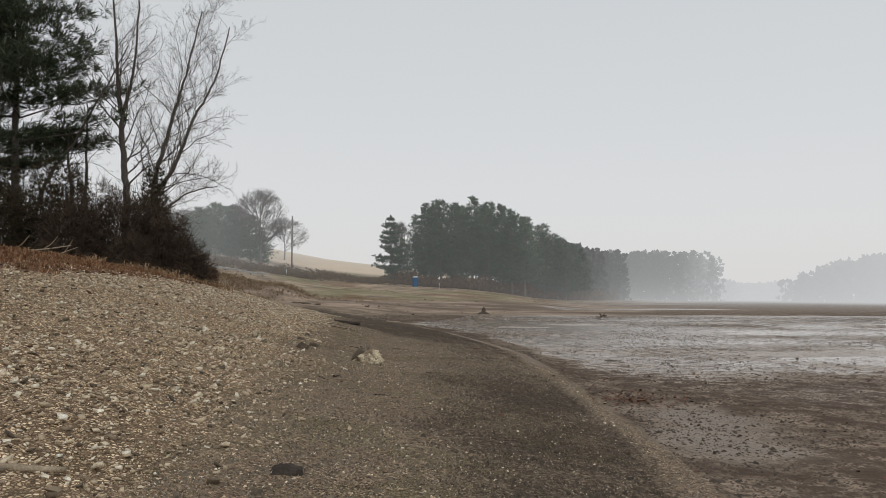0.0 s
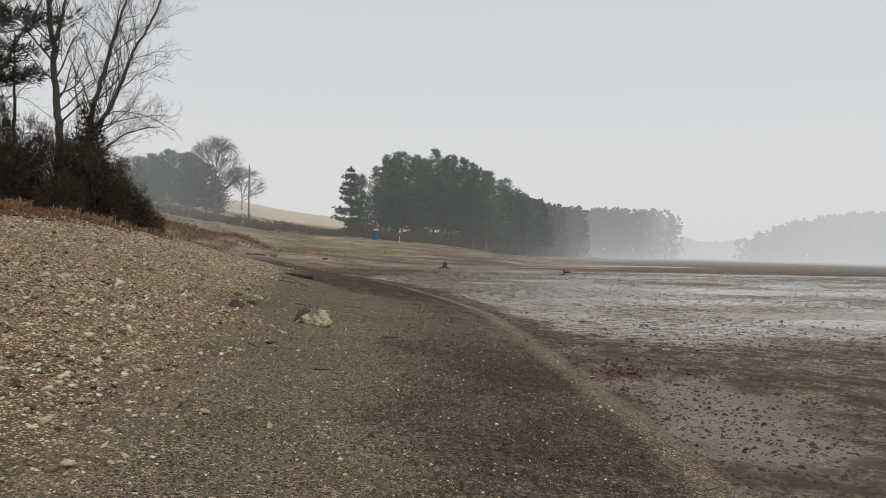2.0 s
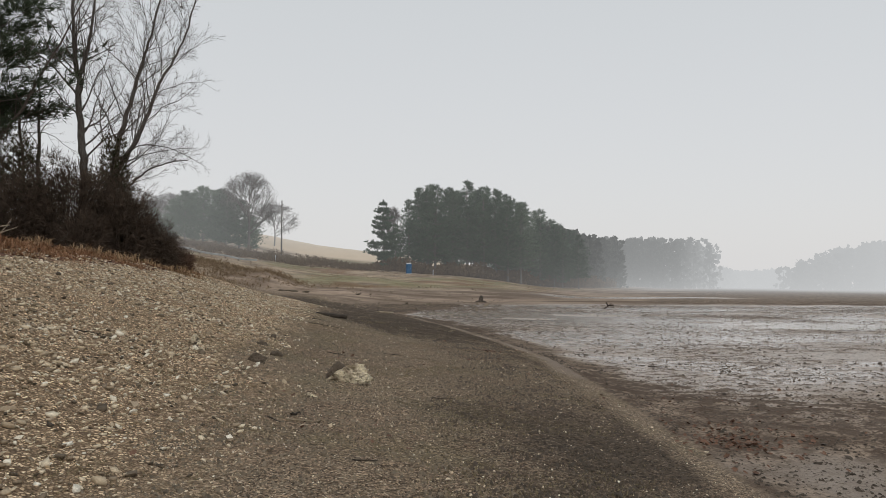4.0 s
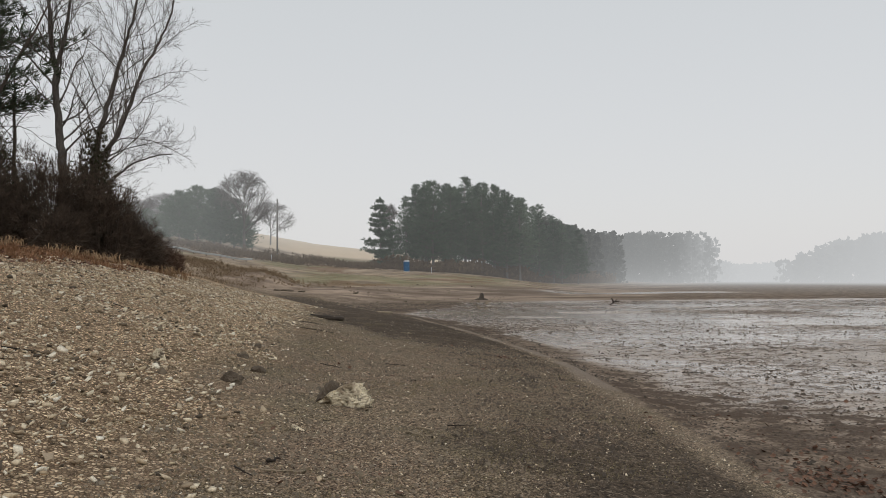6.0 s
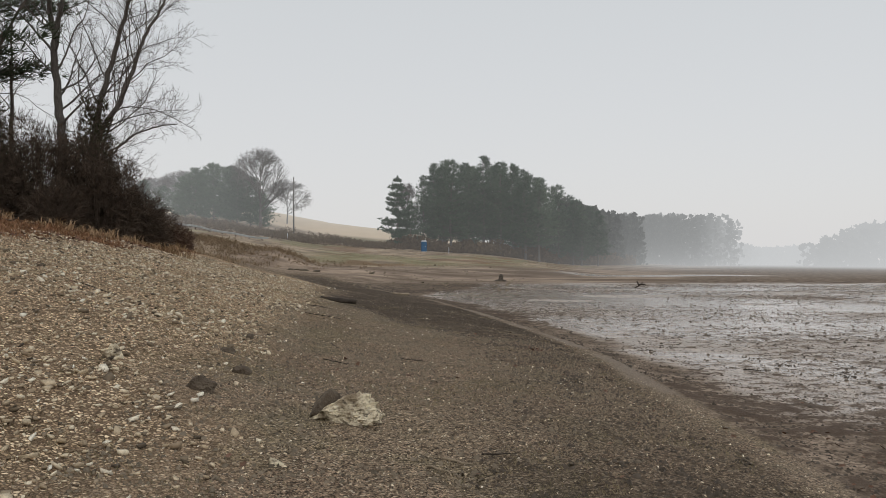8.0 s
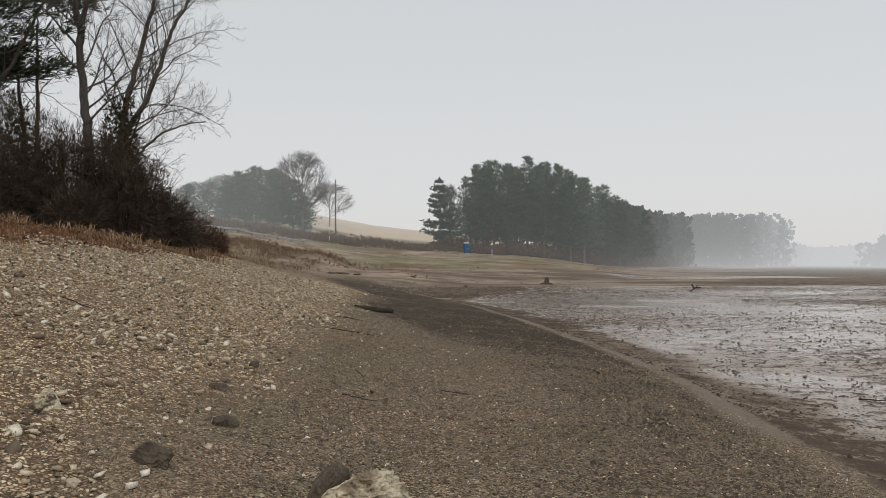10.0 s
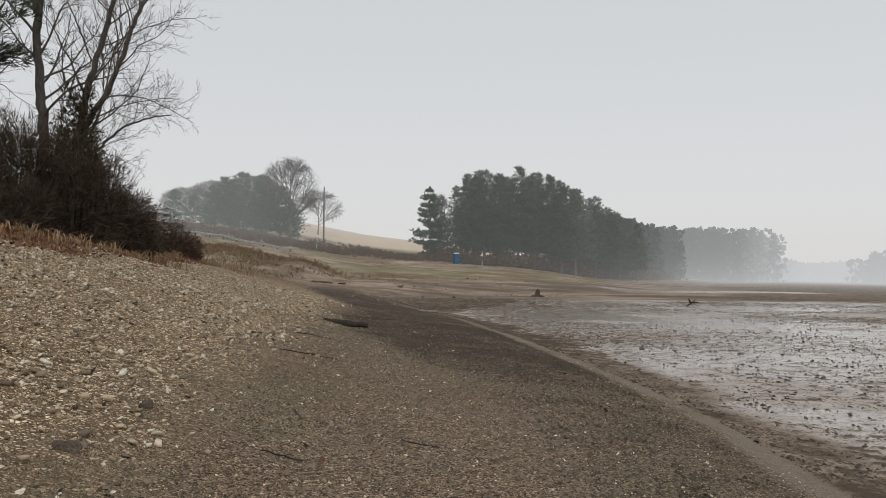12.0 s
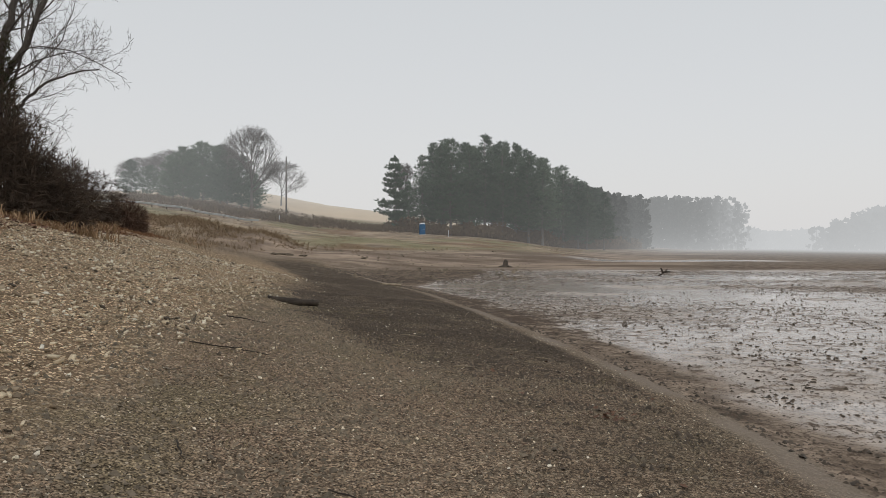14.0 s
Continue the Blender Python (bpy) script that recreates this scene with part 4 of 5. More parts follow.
def guard_rail(stations):
    t = empty("guard_rail", Matrix.Translation((stations[0][0], stations[0][1], zat(*stations[0]))), "pale steel guard rail along the road bank", "guard rail")
    o = Vector((stations[0][0], stations[0][1], zat(*stations[0])))
    s, post = Soup(), None
    pts = []
    for (xa, ya), (xb, yb) in zip(stations, stations[1:]):
        for k in range(8):
            f = k / 8
            x, y = xa + (xb - xa) * f, ya + (yb - ya) * f
            pts.append(Vector((x, y, zat(x, y) + 0.6)) - o)
    for off in (-0.09, 0.09):
        s.tube([p + Vector((0, 0, off)) for p in pts], [0.09] * len(pts), 6)
    part("rail", s.mesh("rail", STEEL), t)
    ps = Soup()
    box(ps, -0.07, -0.05, -0.9, 0.07, 0.05, 0.1)
    me = ps.mesh("post", WOOD)
    for p in pts[::2]:
        ob = part("post", me, t)
        ob.location = p + Vector((0, 0.14, 0))


guard_rail([(-62, 140), (-50, 145), (-42, 150), (-34, 157)])

# ---- rocks, logs and sticks ----


def lump(name, size, seed, material, rough=0.35, detail=3, layers=0.0):
    """A broken boulder: a displaced ball with flats and bedding ledges."""
    bm = bmesh.new()
    bmesh.ops.create_icosphere(bm, subdivisions=detail, radius=1.0)
    rc = random.Random(seed)
    cuts = [(Vector((rc.gauss(0, 1), rc.gauss(0, 1), rc.gauss(0.3, 0.7))).normalized(), rc.uniform(0.5, 0.85)) for _ in range(9)]
    off = Vector((seed * 3.1, seed * 1.7, seed * 0.9))
    for v in bm.verts:
        n = v.co.normalized()
        k = 1 + rough * (noise.noise(n * 1.3 + off) + 0.5 * noise.noise(n * 3.1 + off) + 0.3 * noise.noise(n * 7 + off))
        p = n * k
        if layers:
            p.x *= 1 + layers * noise.noise(Vector((0, 0, p.z * 7)) + off)
            p.y *= 1 + layers * noise.noise(Vector((4, 0, p.z * 7)) + off)
        for c, d in cuts:
            over = p.dot(c) - d
            if over > 0:
                p -= c * over * 0.75
        p += n * rough * (0.10 * noise.noise(n * 11 + off) + 0.06 * noise.noise(n * 24 + off))
        p.z = max(p.z, -0.55)
        v.co = Vector((p.x * size[0], p.y * size[1], (p.z + 0.5) * size[2]))
    me = bpy.data.meshes.new(name)
    bm.to_mesh(me)
    bm.free()
    me.materials.append(material)
    return me


def rock(x, y, size, seed, material, label, rot=0.0, **kw):
    ob = tagged(new("rock", lump("rock", size, seed, material, **kw)), label, "rock")
    ob.matrix_world = pose(x, y, zat(x, y) - 0.03, 0, 0, rot)
    return ob


rock(-1.54, 16.5, (0.34, 0.23, 0.205), 4, ROCK, "pale layered limestone boulder on the mud", 10, rough=0.6, detail=5, layers=0.07)
rock(-1.80, 16.52, (0.17, 0.17, 0.20), 9, DARKROCK, "dark weathered stone against a pale boulder", 30, rough=0.4, detail=4)
rock(-2.97, 16.54, (0.16, 0.12, 0.12), 14, DARKROCK, "dark brown stone at the gravel's edge", 0, rough=0.5, detail=4)
rock(-2.95, 17.9, (0.13, 0.1, 0.09), 19, DARKROCK, "small dark brown stone at the gravel's edge", 40, rough=0.5, detail=3)
rock(-1.28, 6.4, (0.17, 0.12, 0.07), 24, SODDEN, "flat dark stone lying in the mud", 10, rough=0.35, detail=4)


def log(x, y, ang, length, r0, r1, label, seed, material=None, name="log"):
    rg = random.Random(seed)
    g = zat(x, y)
    t = Soup()
    n = 10
    c, s = math.cos(radians(ang)), math.sin(radians(ang))
    pts = []
    for i in range(n + 1):
        d = (i / n - 0.5) * length
        pts.append(Vector((d, rg.gauss(0, length * 0.012), 0.4 * (zat(x + c * d, y + s * d) - g) + r0 * 0.65)))
    rad = [(r0 + (r1 - r0) * i / n) * rg.uniform(0.88, 1.1) for i in range(n + 1)]
    t.tube(pts, rad, 10)
    ob = tagged(new(name, t.mesh(name, material or WOOD, True)), label, "log" if name == "log" else "stick")
    ob.matrix_world = pose(x, y, g, 0, 0, ang)
    return ob


log(-4.22, 34.3, 20, 1.15, 0.10, 0.075, "dark sodden log lying on the mud", 1, SODDEN)
log(-3.05, 5.7, 8, 0.62, 0.032, 0.024, "pale barkless stick on the gravel", 2, PALEWOOD, "stick")


def stump(x, y, h):
    g = zat(x, y)
    t = empty("stump", Matrix.Translation((x, y, g)), "grey broken tree stump standing in the lake bed", "stump")
    rg = random.Random(7)
    s = Soup()
    s.tube([(0, 0, -0.1), (0.02, 0, h * 0.3), (0.06, 0, h * 0.75), (0.03, 0, h)], [0.42, 0.26, 0.22, 0.10], 9)
    part("trunk", s.mesh("trunk", WOOD), t)
    s = Soup()
    for k in range(5):
        a = k * 1.26 + rg.random()
        s.tube([(0, 0, 0.12), (math.cos(a) * 0.5, math.sin(a) * 0.5, 0.06), (math.cos(a) * 0.9, math.sin(a) * 0.9, -0.08)], [0.12, 0.08, 0.03], 6)
    part("roots", s.mesh("roots", WOOD), t)


stump(4.7, 91, 0.75)
# ---- loose stones, clods, leaves and sticks ----
BLOCK_V = np.array([(x, y, z) for z in (-1, 1) for x, y in ((-1, -1), (1, -1), (1, 1), (-1, 1))], float) * 0.75
BLOCK_F = np.array([(0, 2, 1), (0, 3, 2), (4, 5, 6), (4, 6, 7), (0, 1, 5), (0, 5, 4), (1, 2, 6), (1, 6, 5), (2, 3, 7), (2, 7, 6), (3, 0, 4), (3, 4, 7)])


def shard(seed):
    """Vertices of one angular stone, about one unit long and flat."""
    rg = np.random.RandomState(seed)
    v = BLOCK_V * rg.uniform(0.6, 1.15, (len(BLOCK_V), 3))
    for _ in range(3):
        n = rg.normal(size=3)
        n /= np.linalg.norm(n)
        d = v @ n
        v = v - np.outer(np.maximum(d - 0.55, 0), n)
    return v * np.array([1.0, rg.uniform(0.55, 0.9), rg.uniform(0.2, 0.42)])


WEDGE_V = np.array([(-1, -1, -1), (1, -1, -1), (1, 1, -1), (-1, 1, -1), (-0.5, 0, 1), (0.5, 0, 1)], float) * 0.75
WEDGE_F = np.array([(0, 1, 5), (0, 5, 4), (2, 3, 4), (2, 4, 5), (1, 2, 5), (3, 0, 4)])


def crumb(seed):
    """Vertices of one small lump with a broken ridge."""
    rg = np.random.RandomState(seed + 40)
    v = WEDGE_V * rg.uniform(0.5, 1.25, (len(WEDGE_V), 3)) + rg.normal(0, 0.12, (len(WEDGE_V), 3))
    return v * np.array([1.0, rg.uniform(0.6, 0.95), rg.uniform(0.3, 0.6)])


SHARDS = [shard(k) for k in range(12)]
CRUMBS = [crumb(k) for k in range(12)]


def scatter(name, xs, ys, sizes, material, label, category, seed, sink=0.25, flat=1.0, tilt=0.25, small=True):
    """Many small stones or clods as one mesh."""
    rg = np.random.RandomState(seed)
    n = len(xs)
    zs = height(xs, ys)
    shapes, faces = (CRUMBS, WEDGE_F) if small else (SHARDS, BLOCK_F)
    count = len(shapes[0])
    vs = np.zeros((n, count, 3))
    pick = rg.randint(0, len(shapes), n)
    for k, sh in enumerate(shapes):
        vs[pick == k] = sh
    vs[:, :, 2] *= flat
    a = rg.uniform(0, 6.283, n)
    tx, ty = rg.normal(0, tilt, n), rg.normal(0, tilt, n)
    x, y, z = vs[:, :, 0], vs[:, :, 1], vs[:, :, 2]
    z = z + x * tx[:, None] + y * ty[:, None]
    c, s = np.cos(a)[:, None], np.sin(a)[:, None]
    x, y = x * c - y * s, x * s + y * c
    sz = sizes[:, None]
    co = np.stack([x * sz + xs[:, None], y * sz + ys[:, None], (z + sink) * sz + zs[:, None]], -1).reshape(-1, 3).astype(np.float32)
    tri = (faces[None] + (np.arange(n) * count)[:, None, None]).reshape(-1, 3)
    me = bpy.data.meshes.new(name)
    me.vertices.add(len(co))
    me.vertices.foreach_set("co", co.ravel())
    me.loops.add(tri.size)
    me.loops.foreach_set("vertex_index", tri.ravel().astype(np.int32))
    me.polygons.add(len(tri))
    me.polygons.foreach_set("loop_start", np.arange(0, tri.size, 3, dtype=np.int32))
    me.update(calc_edges=True)
    me.materials.append(material)
    return tagged(new(name, me), label, category, kind="stuff")


rs = np.random.RandomState(77)
# gravel of the shore
N = 86000
gy = 3.2 + 46 * rs.uniform(0, 1, N) ** 1.15
gx = gravel_edge(gy) + 1.6 - rs.uniform(0, 1, N) ** 0.9 * (9.2 + 1.5 * (gy < 20))
keep = rs.uniform(0, 1, N) < np.clip(zones(gx, gy)["gravel"], 0.04, 1) * (0.45 + 0.55 * smooth_step(0.35, 0.6, fbm(gx * 0.8, gy * 0.8, 3, 123)))
gx, gy = gx[keep], gy[keep]
size = np.clip(np.exp(rs.normal(math.log(0.020), 0.5, len(gx))), 0.007, 0.07)
scatter("shore_gravel", gx, gy, size, STONES, "tan angular gravel covering the sloping shore", "gravel", 5, 0.3, 1.4, 0.3, False)
# grit on the mud
N = 26000
my = 3.2 + 36 * rs.uniform(0, 1, N) ** 1.4
mx = gravel_edge(my) - 0.5 + rs.uniform(0, 1, N) * (shore(my) - gravel_edge(my) + 0.3)
keep = rs.uniform(0, 1, N) > 0.7 * zones(mx, my)["dark"]
mx, my = mx[keep], my[keep]
scatter("mud_grit", mx, my, np.clip(np.exp(rs.normal(math.log(0.0085), 0.45, len(mx))), 0.004, 0.035), STONES, "pale grit scattered over the mud", "grit", 6)
# crumbs of mud
N = 100000
my = 3.2 + 38 * rs.uniform(0, 1, N) ** 1.4
mx = gravel_edge(my) - 0.2 + rs.uniform(0, 1, N) * (shore(my) - gravel_edge(my) - 0.4)
keep = rs.uniform(0, 1, N) < 0.15 + 0.85 * smooth_step(0.3, 0.6, fbm(mx * 1.7, my * 2.0, 4, 141))
mx, my = mx[keep], my[keep]
size = np.clip(np.exp(rs.normal(math.log(0.0125), 0.45, len(mx))) * (0.8 + my / 60), 0.005, 0.045)
dim = zones(mx, my)["dark"] > rs.uniform(0.15, 0.6, len(mx))
scatter("mud_crumbs", mx[~dim], my[~dim], size[~dim], MUD_CLOD, "brown crumbs of drying mud", "mud", 7, 0.2, 1.3)
scatter("dark_mud_crumbs", mx[dim], my[dim], size[dim] * 1.15, CLOD, "dark crumbs of damp mud along the old waterline", "mud", 9, 0.2, 1.3)
# dark clods on the bed of the lake
N = 125000
cy = 5 + 75 * rs.uniform(0, 1, N) ** 1.2
cx = shore(cy) + 0.05 + (4 + cy * 0.75) * rs.uniform(0, 1, N) ** 1.25
patch = fbm(cx * 0.11, cy * 0.20, 5, 61) * 0.55 + 0.5 * fbm(cx * 3.6, cy * 5.0, 3, 71)
keep = rs.uniform(0, 1, N) < 0.03 + 0.5 * smooth_step(26, 16, cy) + 0.95 * smooth_step(0.45, 0.58, patch) + 0.7 * smooth_step(0.9, 0.2, cx - shore(cy)) * smooth_step(12, 20, cy)
cx, cy = cx[keep], cy[keep]
scatter("mud_clods", cx, cy, np.clip(np.exp(rs.normal(math.log(0.019), 0.5, len(cx))) * (0.8 + cy / 80), 0.008, 0.08), CLOD, "dark clods of mud and rotted leaves on the lake bed", "mud", 8, 0.15, 0.9)
# low sprouts and moss on the mud
N = 90000
sy = 4 + 34 * rs.uniform(0, 1, N) ** 1.2
sx = gravel_edge(sy) - 1.0 + rs.uniform(0, 1, N) * (shore(sy) - gravel_edge(sy) + 0.4)
keep = rs.uniform(0, 1, N) < 0.04 + 0.9 * smooth_step(0.52, 0.64, fbm(sx * 0.7, sy * 0.7, 4, 151))
sx, sy = sx[keep], sy[keep]
N = len(sx)
sz, sh, sa = height(sx, sy), rs.uniform(0.012, 0.034, N), rs.uniform(0, 6.283, N)
lx, ly = rs.normal(0, 0.016, N), rs.normal(0, 0.016, N)
wx, wy = np.cos(sa) * 0.005, np.sin(sa) * 0.005
co = np.stack([np.stack([sx - wx, sy - wy, sz - 0.004], -1), np.stack([sx + wx, sy + wy, sz - 0.004], -1), np.stack([sx + lx, sy + ly, sz + sh], -1)], 1).reshape(-1, 3)
sprouts = bpy.data.meshes.new("mud_sprouts")
sprouts.from_pydata(co.tolist(), [], np.arange(3 * N).reshape(-1, 3).tolist())
sprouts.materials.append(SPROUT)
tagged(new("mud_sprouts", sprouts), "tiny olive-green and straw sprouts on the mud", "sprouts", kind="stuff")


# ---- single small things ----
rock(-3.5, 19.3, (0.10, 0.08, 0.08), 31, DARKROCK, "small dark stone half sunk in the gravel", 20, rough=0.5, detail=3)
rock(-4.13, 17.3, (0.15, 0.11, 0.11), 33, ROCK, "pale lumpy stone on the gravel slope", 70, rough=0.6, detail=4)
rock(-1.9, 14.9, (0.075, 0.06, 0.05), 35, ROCK, "fist-sized pale stone on the mud", 15, rough=0.5, detail=3)
rock(-3.6, 20.8, (0.09, 0.07, 0.07), 37, DARKROCK, "small dark stone half sunk in the gravel", 80, rough=0.5, detail=3)
rock(2.9, 14.0, (0.06, 0.05, 0.03), 39, ROCK, "small white stone beside the wet silt", 15, rough=0.4, detail=3)
rock(-1.35, 5.75, (0.08, 0.06, 0.04), 41, DARKROCK, "dark stone crumb beside a flat stone", 60, rough=0.4, detail=3)


def stick(x, y, ang, length, r, material, label, seed):
    """A thin crooked stick with a side twig."""
    rg = random.Random(seed)
    g = zat(x, y)
    c, s = math.cos(radians(ang)), math.sin(radians(ang))
    t = Soup()
    pts = []
    for i in range(7):
        d = (i / 6 - 0.5) * length
        pts.append(Vector((d, rg.gauss(0, length * 0.025), zat(x + c * d, y + s * d) - g + r * 0.9 + 0.006 + abs(rg.gauss(0, r * 0.5)))))
    t.tube(pts, [r * (1 - 0.09 * i) for i in range(7)], 6)
    if rg.random() < 0.6:
        t.tube([pts[3], pts[3] + Vector((length * 0.12, length * rg.uniform(-0.15, 0.15), r)), pts[3] + Vector((length * 0.2, length * rg.uniform(-0.25, 0.25), r * 0.5))], [r * 0.6, r * 0.45, r * 0.25], 5)
    ob = tagged(new("stick", t.mesh("stick", material, True)), label, "stick", "sticks on the shore")
    ob.matrix_world = pose(x, y, g, 0, 0, ang)


PALE, DIM = "pale dry stick lying on the mud", "dark twig lying on the mud"
for k, (x, y, ang, ln, r, pale) in enumerate((
        (-0.56, 15.54, -20, 0.26, 0.013, 1), (-0.70, 15.25, -35, 0.22, 0.011, 1), (-0.2, 15.9, 15, 0.3, 0.008, 0), (-1.84, 13.5, 60, 0.15, 0.017, 0), (-1.72, 13.25, 12, 0.36, 0.009, 1),
        (-2.0, 13.1, -40, 0.25, 0.008, 0), (-0.59, 21.07, 12, 0.17, 0.012, 1), (-0.63, 9.28, 28, 0.34, 0.007, 1), (-2.49, 21.8, -62, 0.34, 0.008, 0), (-2.25, 20.3, -15, 0.40, 0.008, 0),
        (-1.2, 21.3, -25, 0.45, 0.007, 0), (-1.9, 20.0, 40, 0.3, 0.007, 1), (0.2, 17.9, 75, 0.25, 0.007, 1), (-0.9, 11.6, 10, 0.22, 0.008, 0), (0.6, 12.7, -30, 0.28, 0.006, 1),
        (-3.2, 25.5, 8, 0.9, 0.009, 0), (-3.9, 29.0, -10, 0.7, 0.010, 0), (-0.4, 27.4, 20, 0.3, 0.010, 1), (-1.3, 30.2, -5, 0.35, 0.010, 1), (0.9, 29.1, 12, 0.28, 0.009, 1),
        (-1.5, 8.1, -70, 0.2, 0.006, 1), (0.1, 7.2, 85, 0.16, 0.006, 1), (3.4, 19.5, 5, 0.3, 0.010, 0), (5.2, 24.0, -8, 0.5, 0.012, 0), (-5.2, 16.0, 12, 0.5, 0.010, 0), (-6.4, 22.0, -18, 0.6, 0.010, 0))):
    stick(x, y, ang, ln, r, PALEWOOD if pale else SODDEN, PALE if pale else DIM, 400 + k)

# fallen boughs below the brush
for k, (x, y, ang, ln, r) in enumerate(((-17.6, 34.2, 24, 2.2, 0.05), (-16.6, 34.0, 60, 1.3, 0.03), (-18.6, 33.6, -8, 2.6, 0.045), (-14.4, 33.5, 10, 1.6, 0.03), (-15.2, 29.5, -12, 1.8, 0.035))):
    g = zat(x, y)
    t = Soup()
    rise = 0.55 if k < 2 else 0.08
    pts = [Vector((ln * (i / 6 - 0.5), 0.08 * math.sin(i * 1.7 + k), 0.05 + rise * (i / 6) ** 1.5 + zat(x + math.cos(radians(ang)) * ln * (i / 6 - 0.5), y + math.sin(radians(ang)) * ln * (i / 6 - 0.5)) - g)) for i in range(7)]
    t.tube(pts, [r * (1 - 0.1 * i) for i in range(7)], 6)
    t.tube([pts[3], pts[3] + Vector((0.3, 0.15, 0.25)), pts[3] + Vector((0.55, 0.2, 0.6))], [r * 0.6, r * 0.4, r * 0.2], 5)
    ob = tagged(new("fallen_bough", t.mesh("fallen_bough", PALEWOOD if k < 3 else WOOD, True)), "bleached fallen bough at the foot of the brush", "bough", "fallen boughs")
    ob.matrix_world = pose(x, y, g, 0, 0, ang)

log(-3.4, 53.3, 35, 1.1, 0.07, 0.05, "bleached driftwood branch on the far mud", 9, PALEWOOD)


def snag(x, y):
    g = zat(x, y)
    t = empty("snag", Matrix.Translation((x, y, g)), "dark forked snag sticking out of wet mud", "snag")
    for pts in ([(-0.4, 0, -0.05), (0, 0, 0.2), (0.35, 0.1, 0.5)], [(0, 0, 0.2), (-0.15, 0.1, 0.55)], [(0.1, 0, 0.28), (0.5, 0, 0.3)]):
        s = Soup()
        s.tube([Vector(p) for p in pts], [0.07, 0.05, 0.025][:len(pts)], 6)
        part("prong", s.mesh("prong", SODDEN, True), t)


snag(14.6, 72)


def marker_post(x, y, h, label):
    s = Soup()
    s.tube([(0, 0, -0.2), (0, 0, h * 0.9), (0, 0, h)], [0.07, 0.07, 0.03], 8)
    ob = tagged(new("marker_post", s.mesh("marker_post", WHITE, True)), label, "post")
    ob.location = (x, y, zat(x, y))


marker_post(-33.2, 165, 1.4, "short white marker post on the road bank")
marker_post(-0.85, 173, 1.3, "short white post beside the pine grove")


def leaf_mesh():
    """A curled dead leaf."""
    rows = 6
    v, f = [], []
    for i in range(rows):
        q = i / (rows - 1)
        w = 0.42 * math.sin(math.pi * min(1, q * 0.95 + 0.05)) ** 0.8 * (1 + 0.25 * math.sin(q * 19))
        z = 0.25 * (q - 0.4) ** 2
        v += [(q - 0.5, -w, z + 0.22 * w), (q - 0.5, 0, z), (q - 0.5, w, z + 0.30 * w)]
    for i in range(rows - 1):
        for k in range(2):
            a = i * 3 + k
            f.append((a, a + 1, a + 4, a + 3))
    return v, f


LEAF_V, LEAF_F = leaf_mesh()
rl = random.Random(17)
leaves = Soup()
spots = [(3.5, 14.7, 0.35, 160), (3.9, 15.4, 0.5, 120), (1.02, 24.65, 0.12, 14), (1.2, 24.9, 0.10, 9), (1.82, 21.5, 0.08, 3), (3.1, 13.2, 0.3, 8), (4.6, 17.5, 0.9, 60), (0.5, 12, 3.5, 30), (-0.5, 20, 3.0, 30), (5, 11, 2.0, 40), (2.2, 27, 1.5, 14)]
for x, y, spread, n in spots:
    for _ in range(n):
        px, py = x + rl.gauss(0, spread), y + rl.gauss(0, spread)
        m = Matrix.Translation((px, py, zat(px, py) + 0.02)) @ Euler((rl.gauss(0, 0.35), rl.gauss(0, 0.35), rl.uniform(0, 6.28))).to_matrix().to_4x4() @ Matrix.Scale(rl.uniform(0.04, 0.08), 4)
        leaves.add([m @ Vector(q) for q in LEAF_V], LEAF_F)
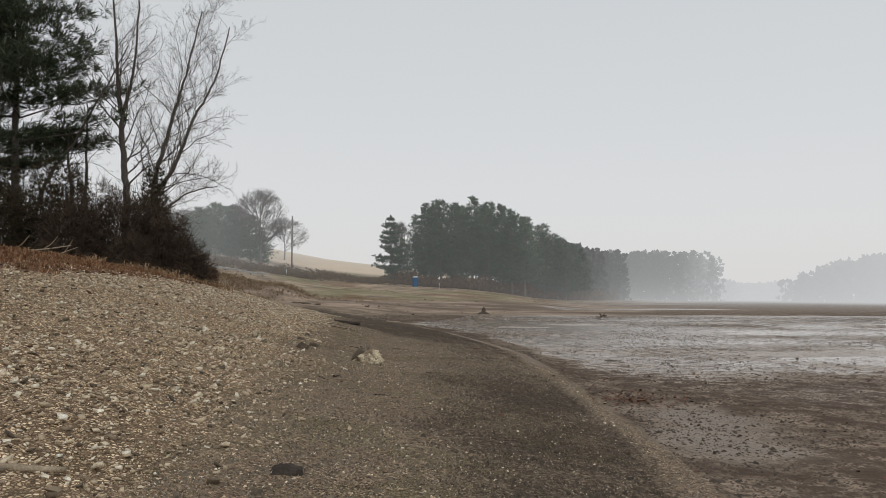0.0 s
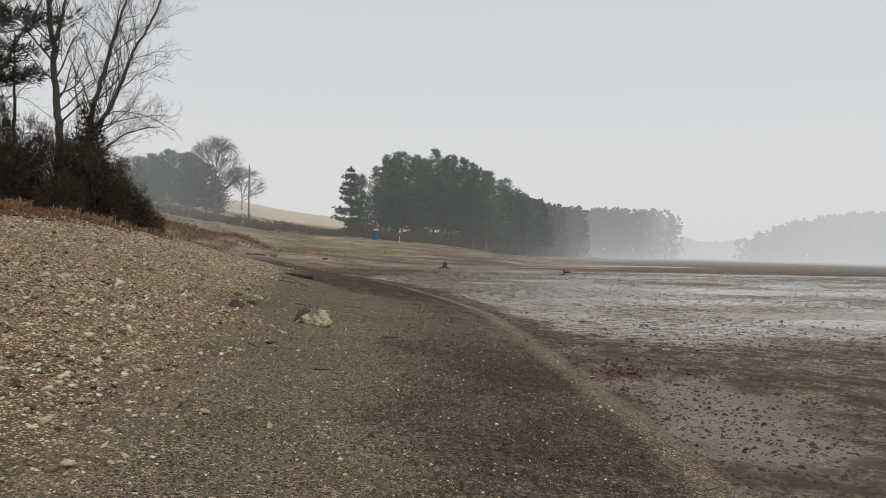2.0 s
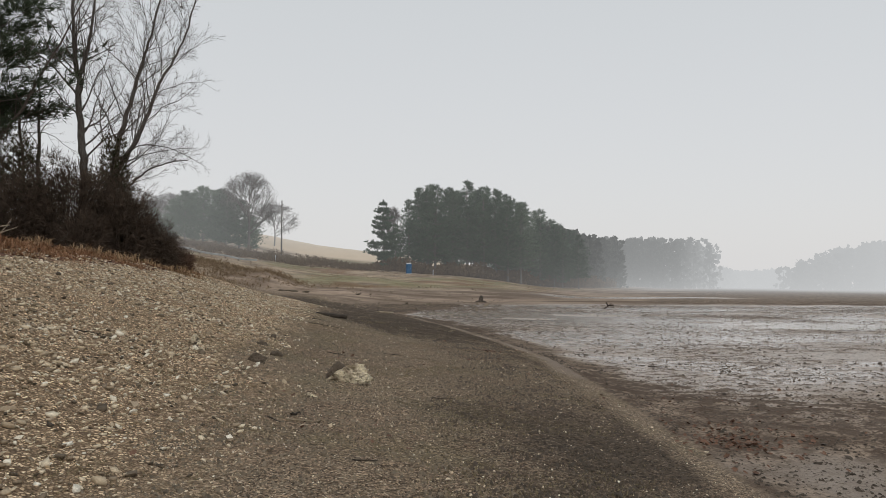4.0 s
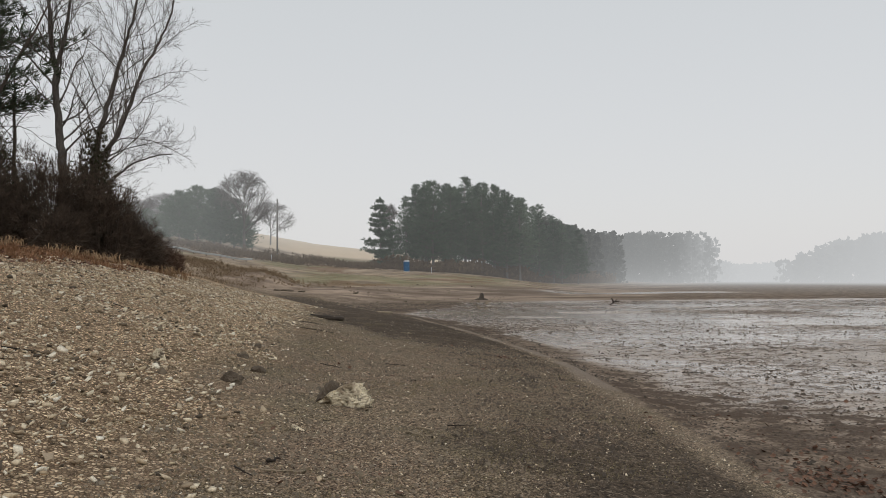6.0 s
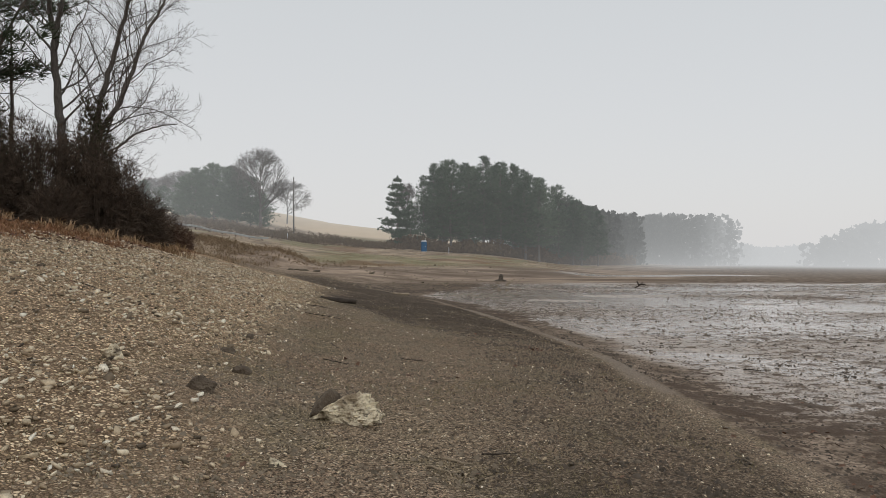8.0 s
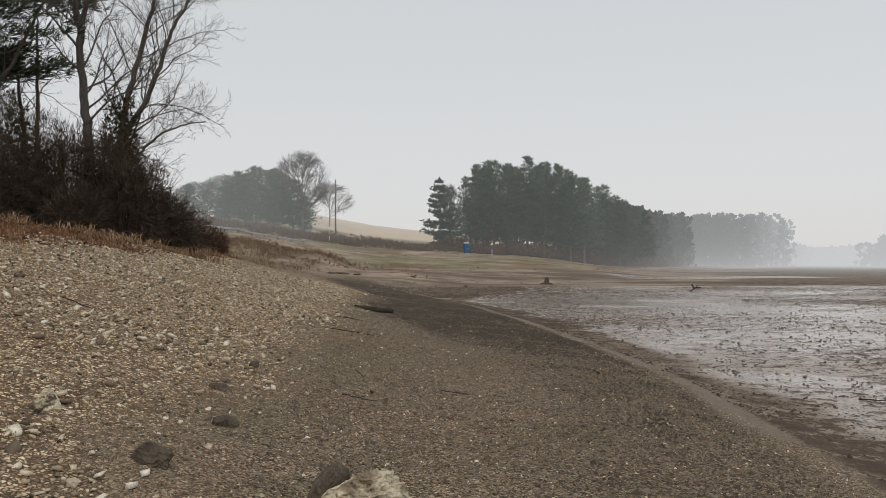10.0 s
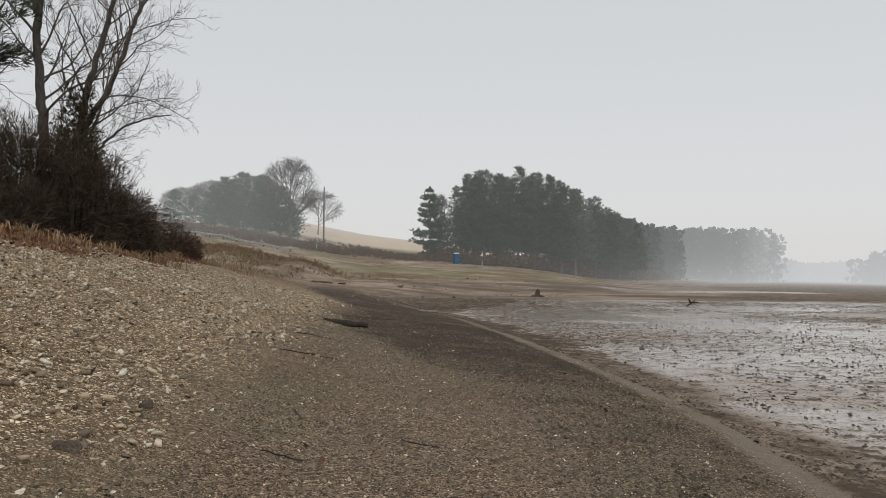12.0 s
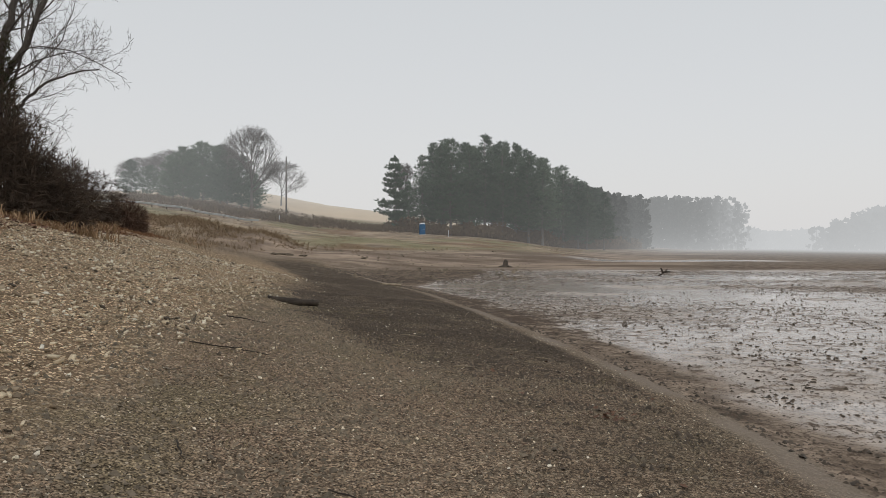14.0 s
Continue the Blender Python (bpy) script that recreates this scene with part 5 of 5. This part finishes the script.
# leaf fall below the trees
for _ in range(900):
    py = rl.uniform(16, 50)
    px = float(gravel_edge(py)) - 6.0 - abs(rl.gauss(0, 1.6))
    m = Matrix.Translation((px, py, zat(px, py) + 0.03)) @ Euler((rl.gauss(0, 0.4), rl.gauss(0, 0.4), rl.uniform(0, 6.28))).to_matrix().to_4x4() @ Matrix.Scale(rl.uniform(0.08, 0.16), 4)
    leaves.add([m @ Vector(q) for q in LEAF_V], LEAF_F)
tagged(new("fallen_leaves", leaves.mesh("fallen_leaves", LEAF)), "curled reddish-brown dead leaves on mud and bank", "leaves", kind="stuff")

# larger stones of the slope, each by itself
shard_meshes = []
for k, sh in enumerate(SHARDS):
    bm = bmesh.new()
    vs = [bm.verts.new(v) for v in sh]
    for f in BLOCK_F:
        bm.faces.new([vs[i] for i in f])
    bmesh.ops.bevel(bm, geom=bm.edges[:], offset=0.03, segments=1, affect="EDGES")
    me = bpy.data.meshes.new("stone")
    bm.to_mesh(me)
    bm.free()
    me.materials.append(STONE)
    shard_meshes.append(me)
rp = random.Random(55)
for k in range(300):
    y = 4.5 + 21 * rp.random() ** 1.2
    x = float(gravel_edge(y)) + 0.5 - 5.2 * rp.random()
    size = min(0.12, math.exp(rp.gauss(math.log(0.043), 0.35)))
    ob = part("stone", shard_meshes[k % len(shard_meshes)], ground)
    ob.matrix_world = Matrix.Translation((x, y, zat(x, y) + size * 0.16)) @ Euler((rp.gauss(0, 0.2), rp.gauss(0, 0.2), rp.uniform(0, 6.28))).to_matrix().to_4x4() @ Matrix.Scale(size, 4)

# eroded ledge and stones on the far mud
for k, (x, y, a, b, c) in enumerate(((-15.4, 87, 0.7, 0.4, 0.16), (-14.2, 88, 0.5, 0.4, 0.14), (-16.4, 86.4, 0.5, 0.4, 0.14), (-9, 92, 0.3, 0.25, 0.16))):
    rock(x, y, (a, b, c), 60 + k, DARKROCK, "dark eroded ledge of earth on the far shore", k * 25, rough=0.4, detail=4)
N = 420
fy = rs.uniform(58, 125, N)
fx = rs.uniform(-0.12, 0.10, N) * fy - 2
scatter("far_stones", fx, fy, np.clip(np.exp(rs.normal(math.log(0.10), 0.5, N)), 0.05, 0.3), MUD_CLOD, "scattered stones on the far mud flat", "stones", 12, 0.3, 1.3)
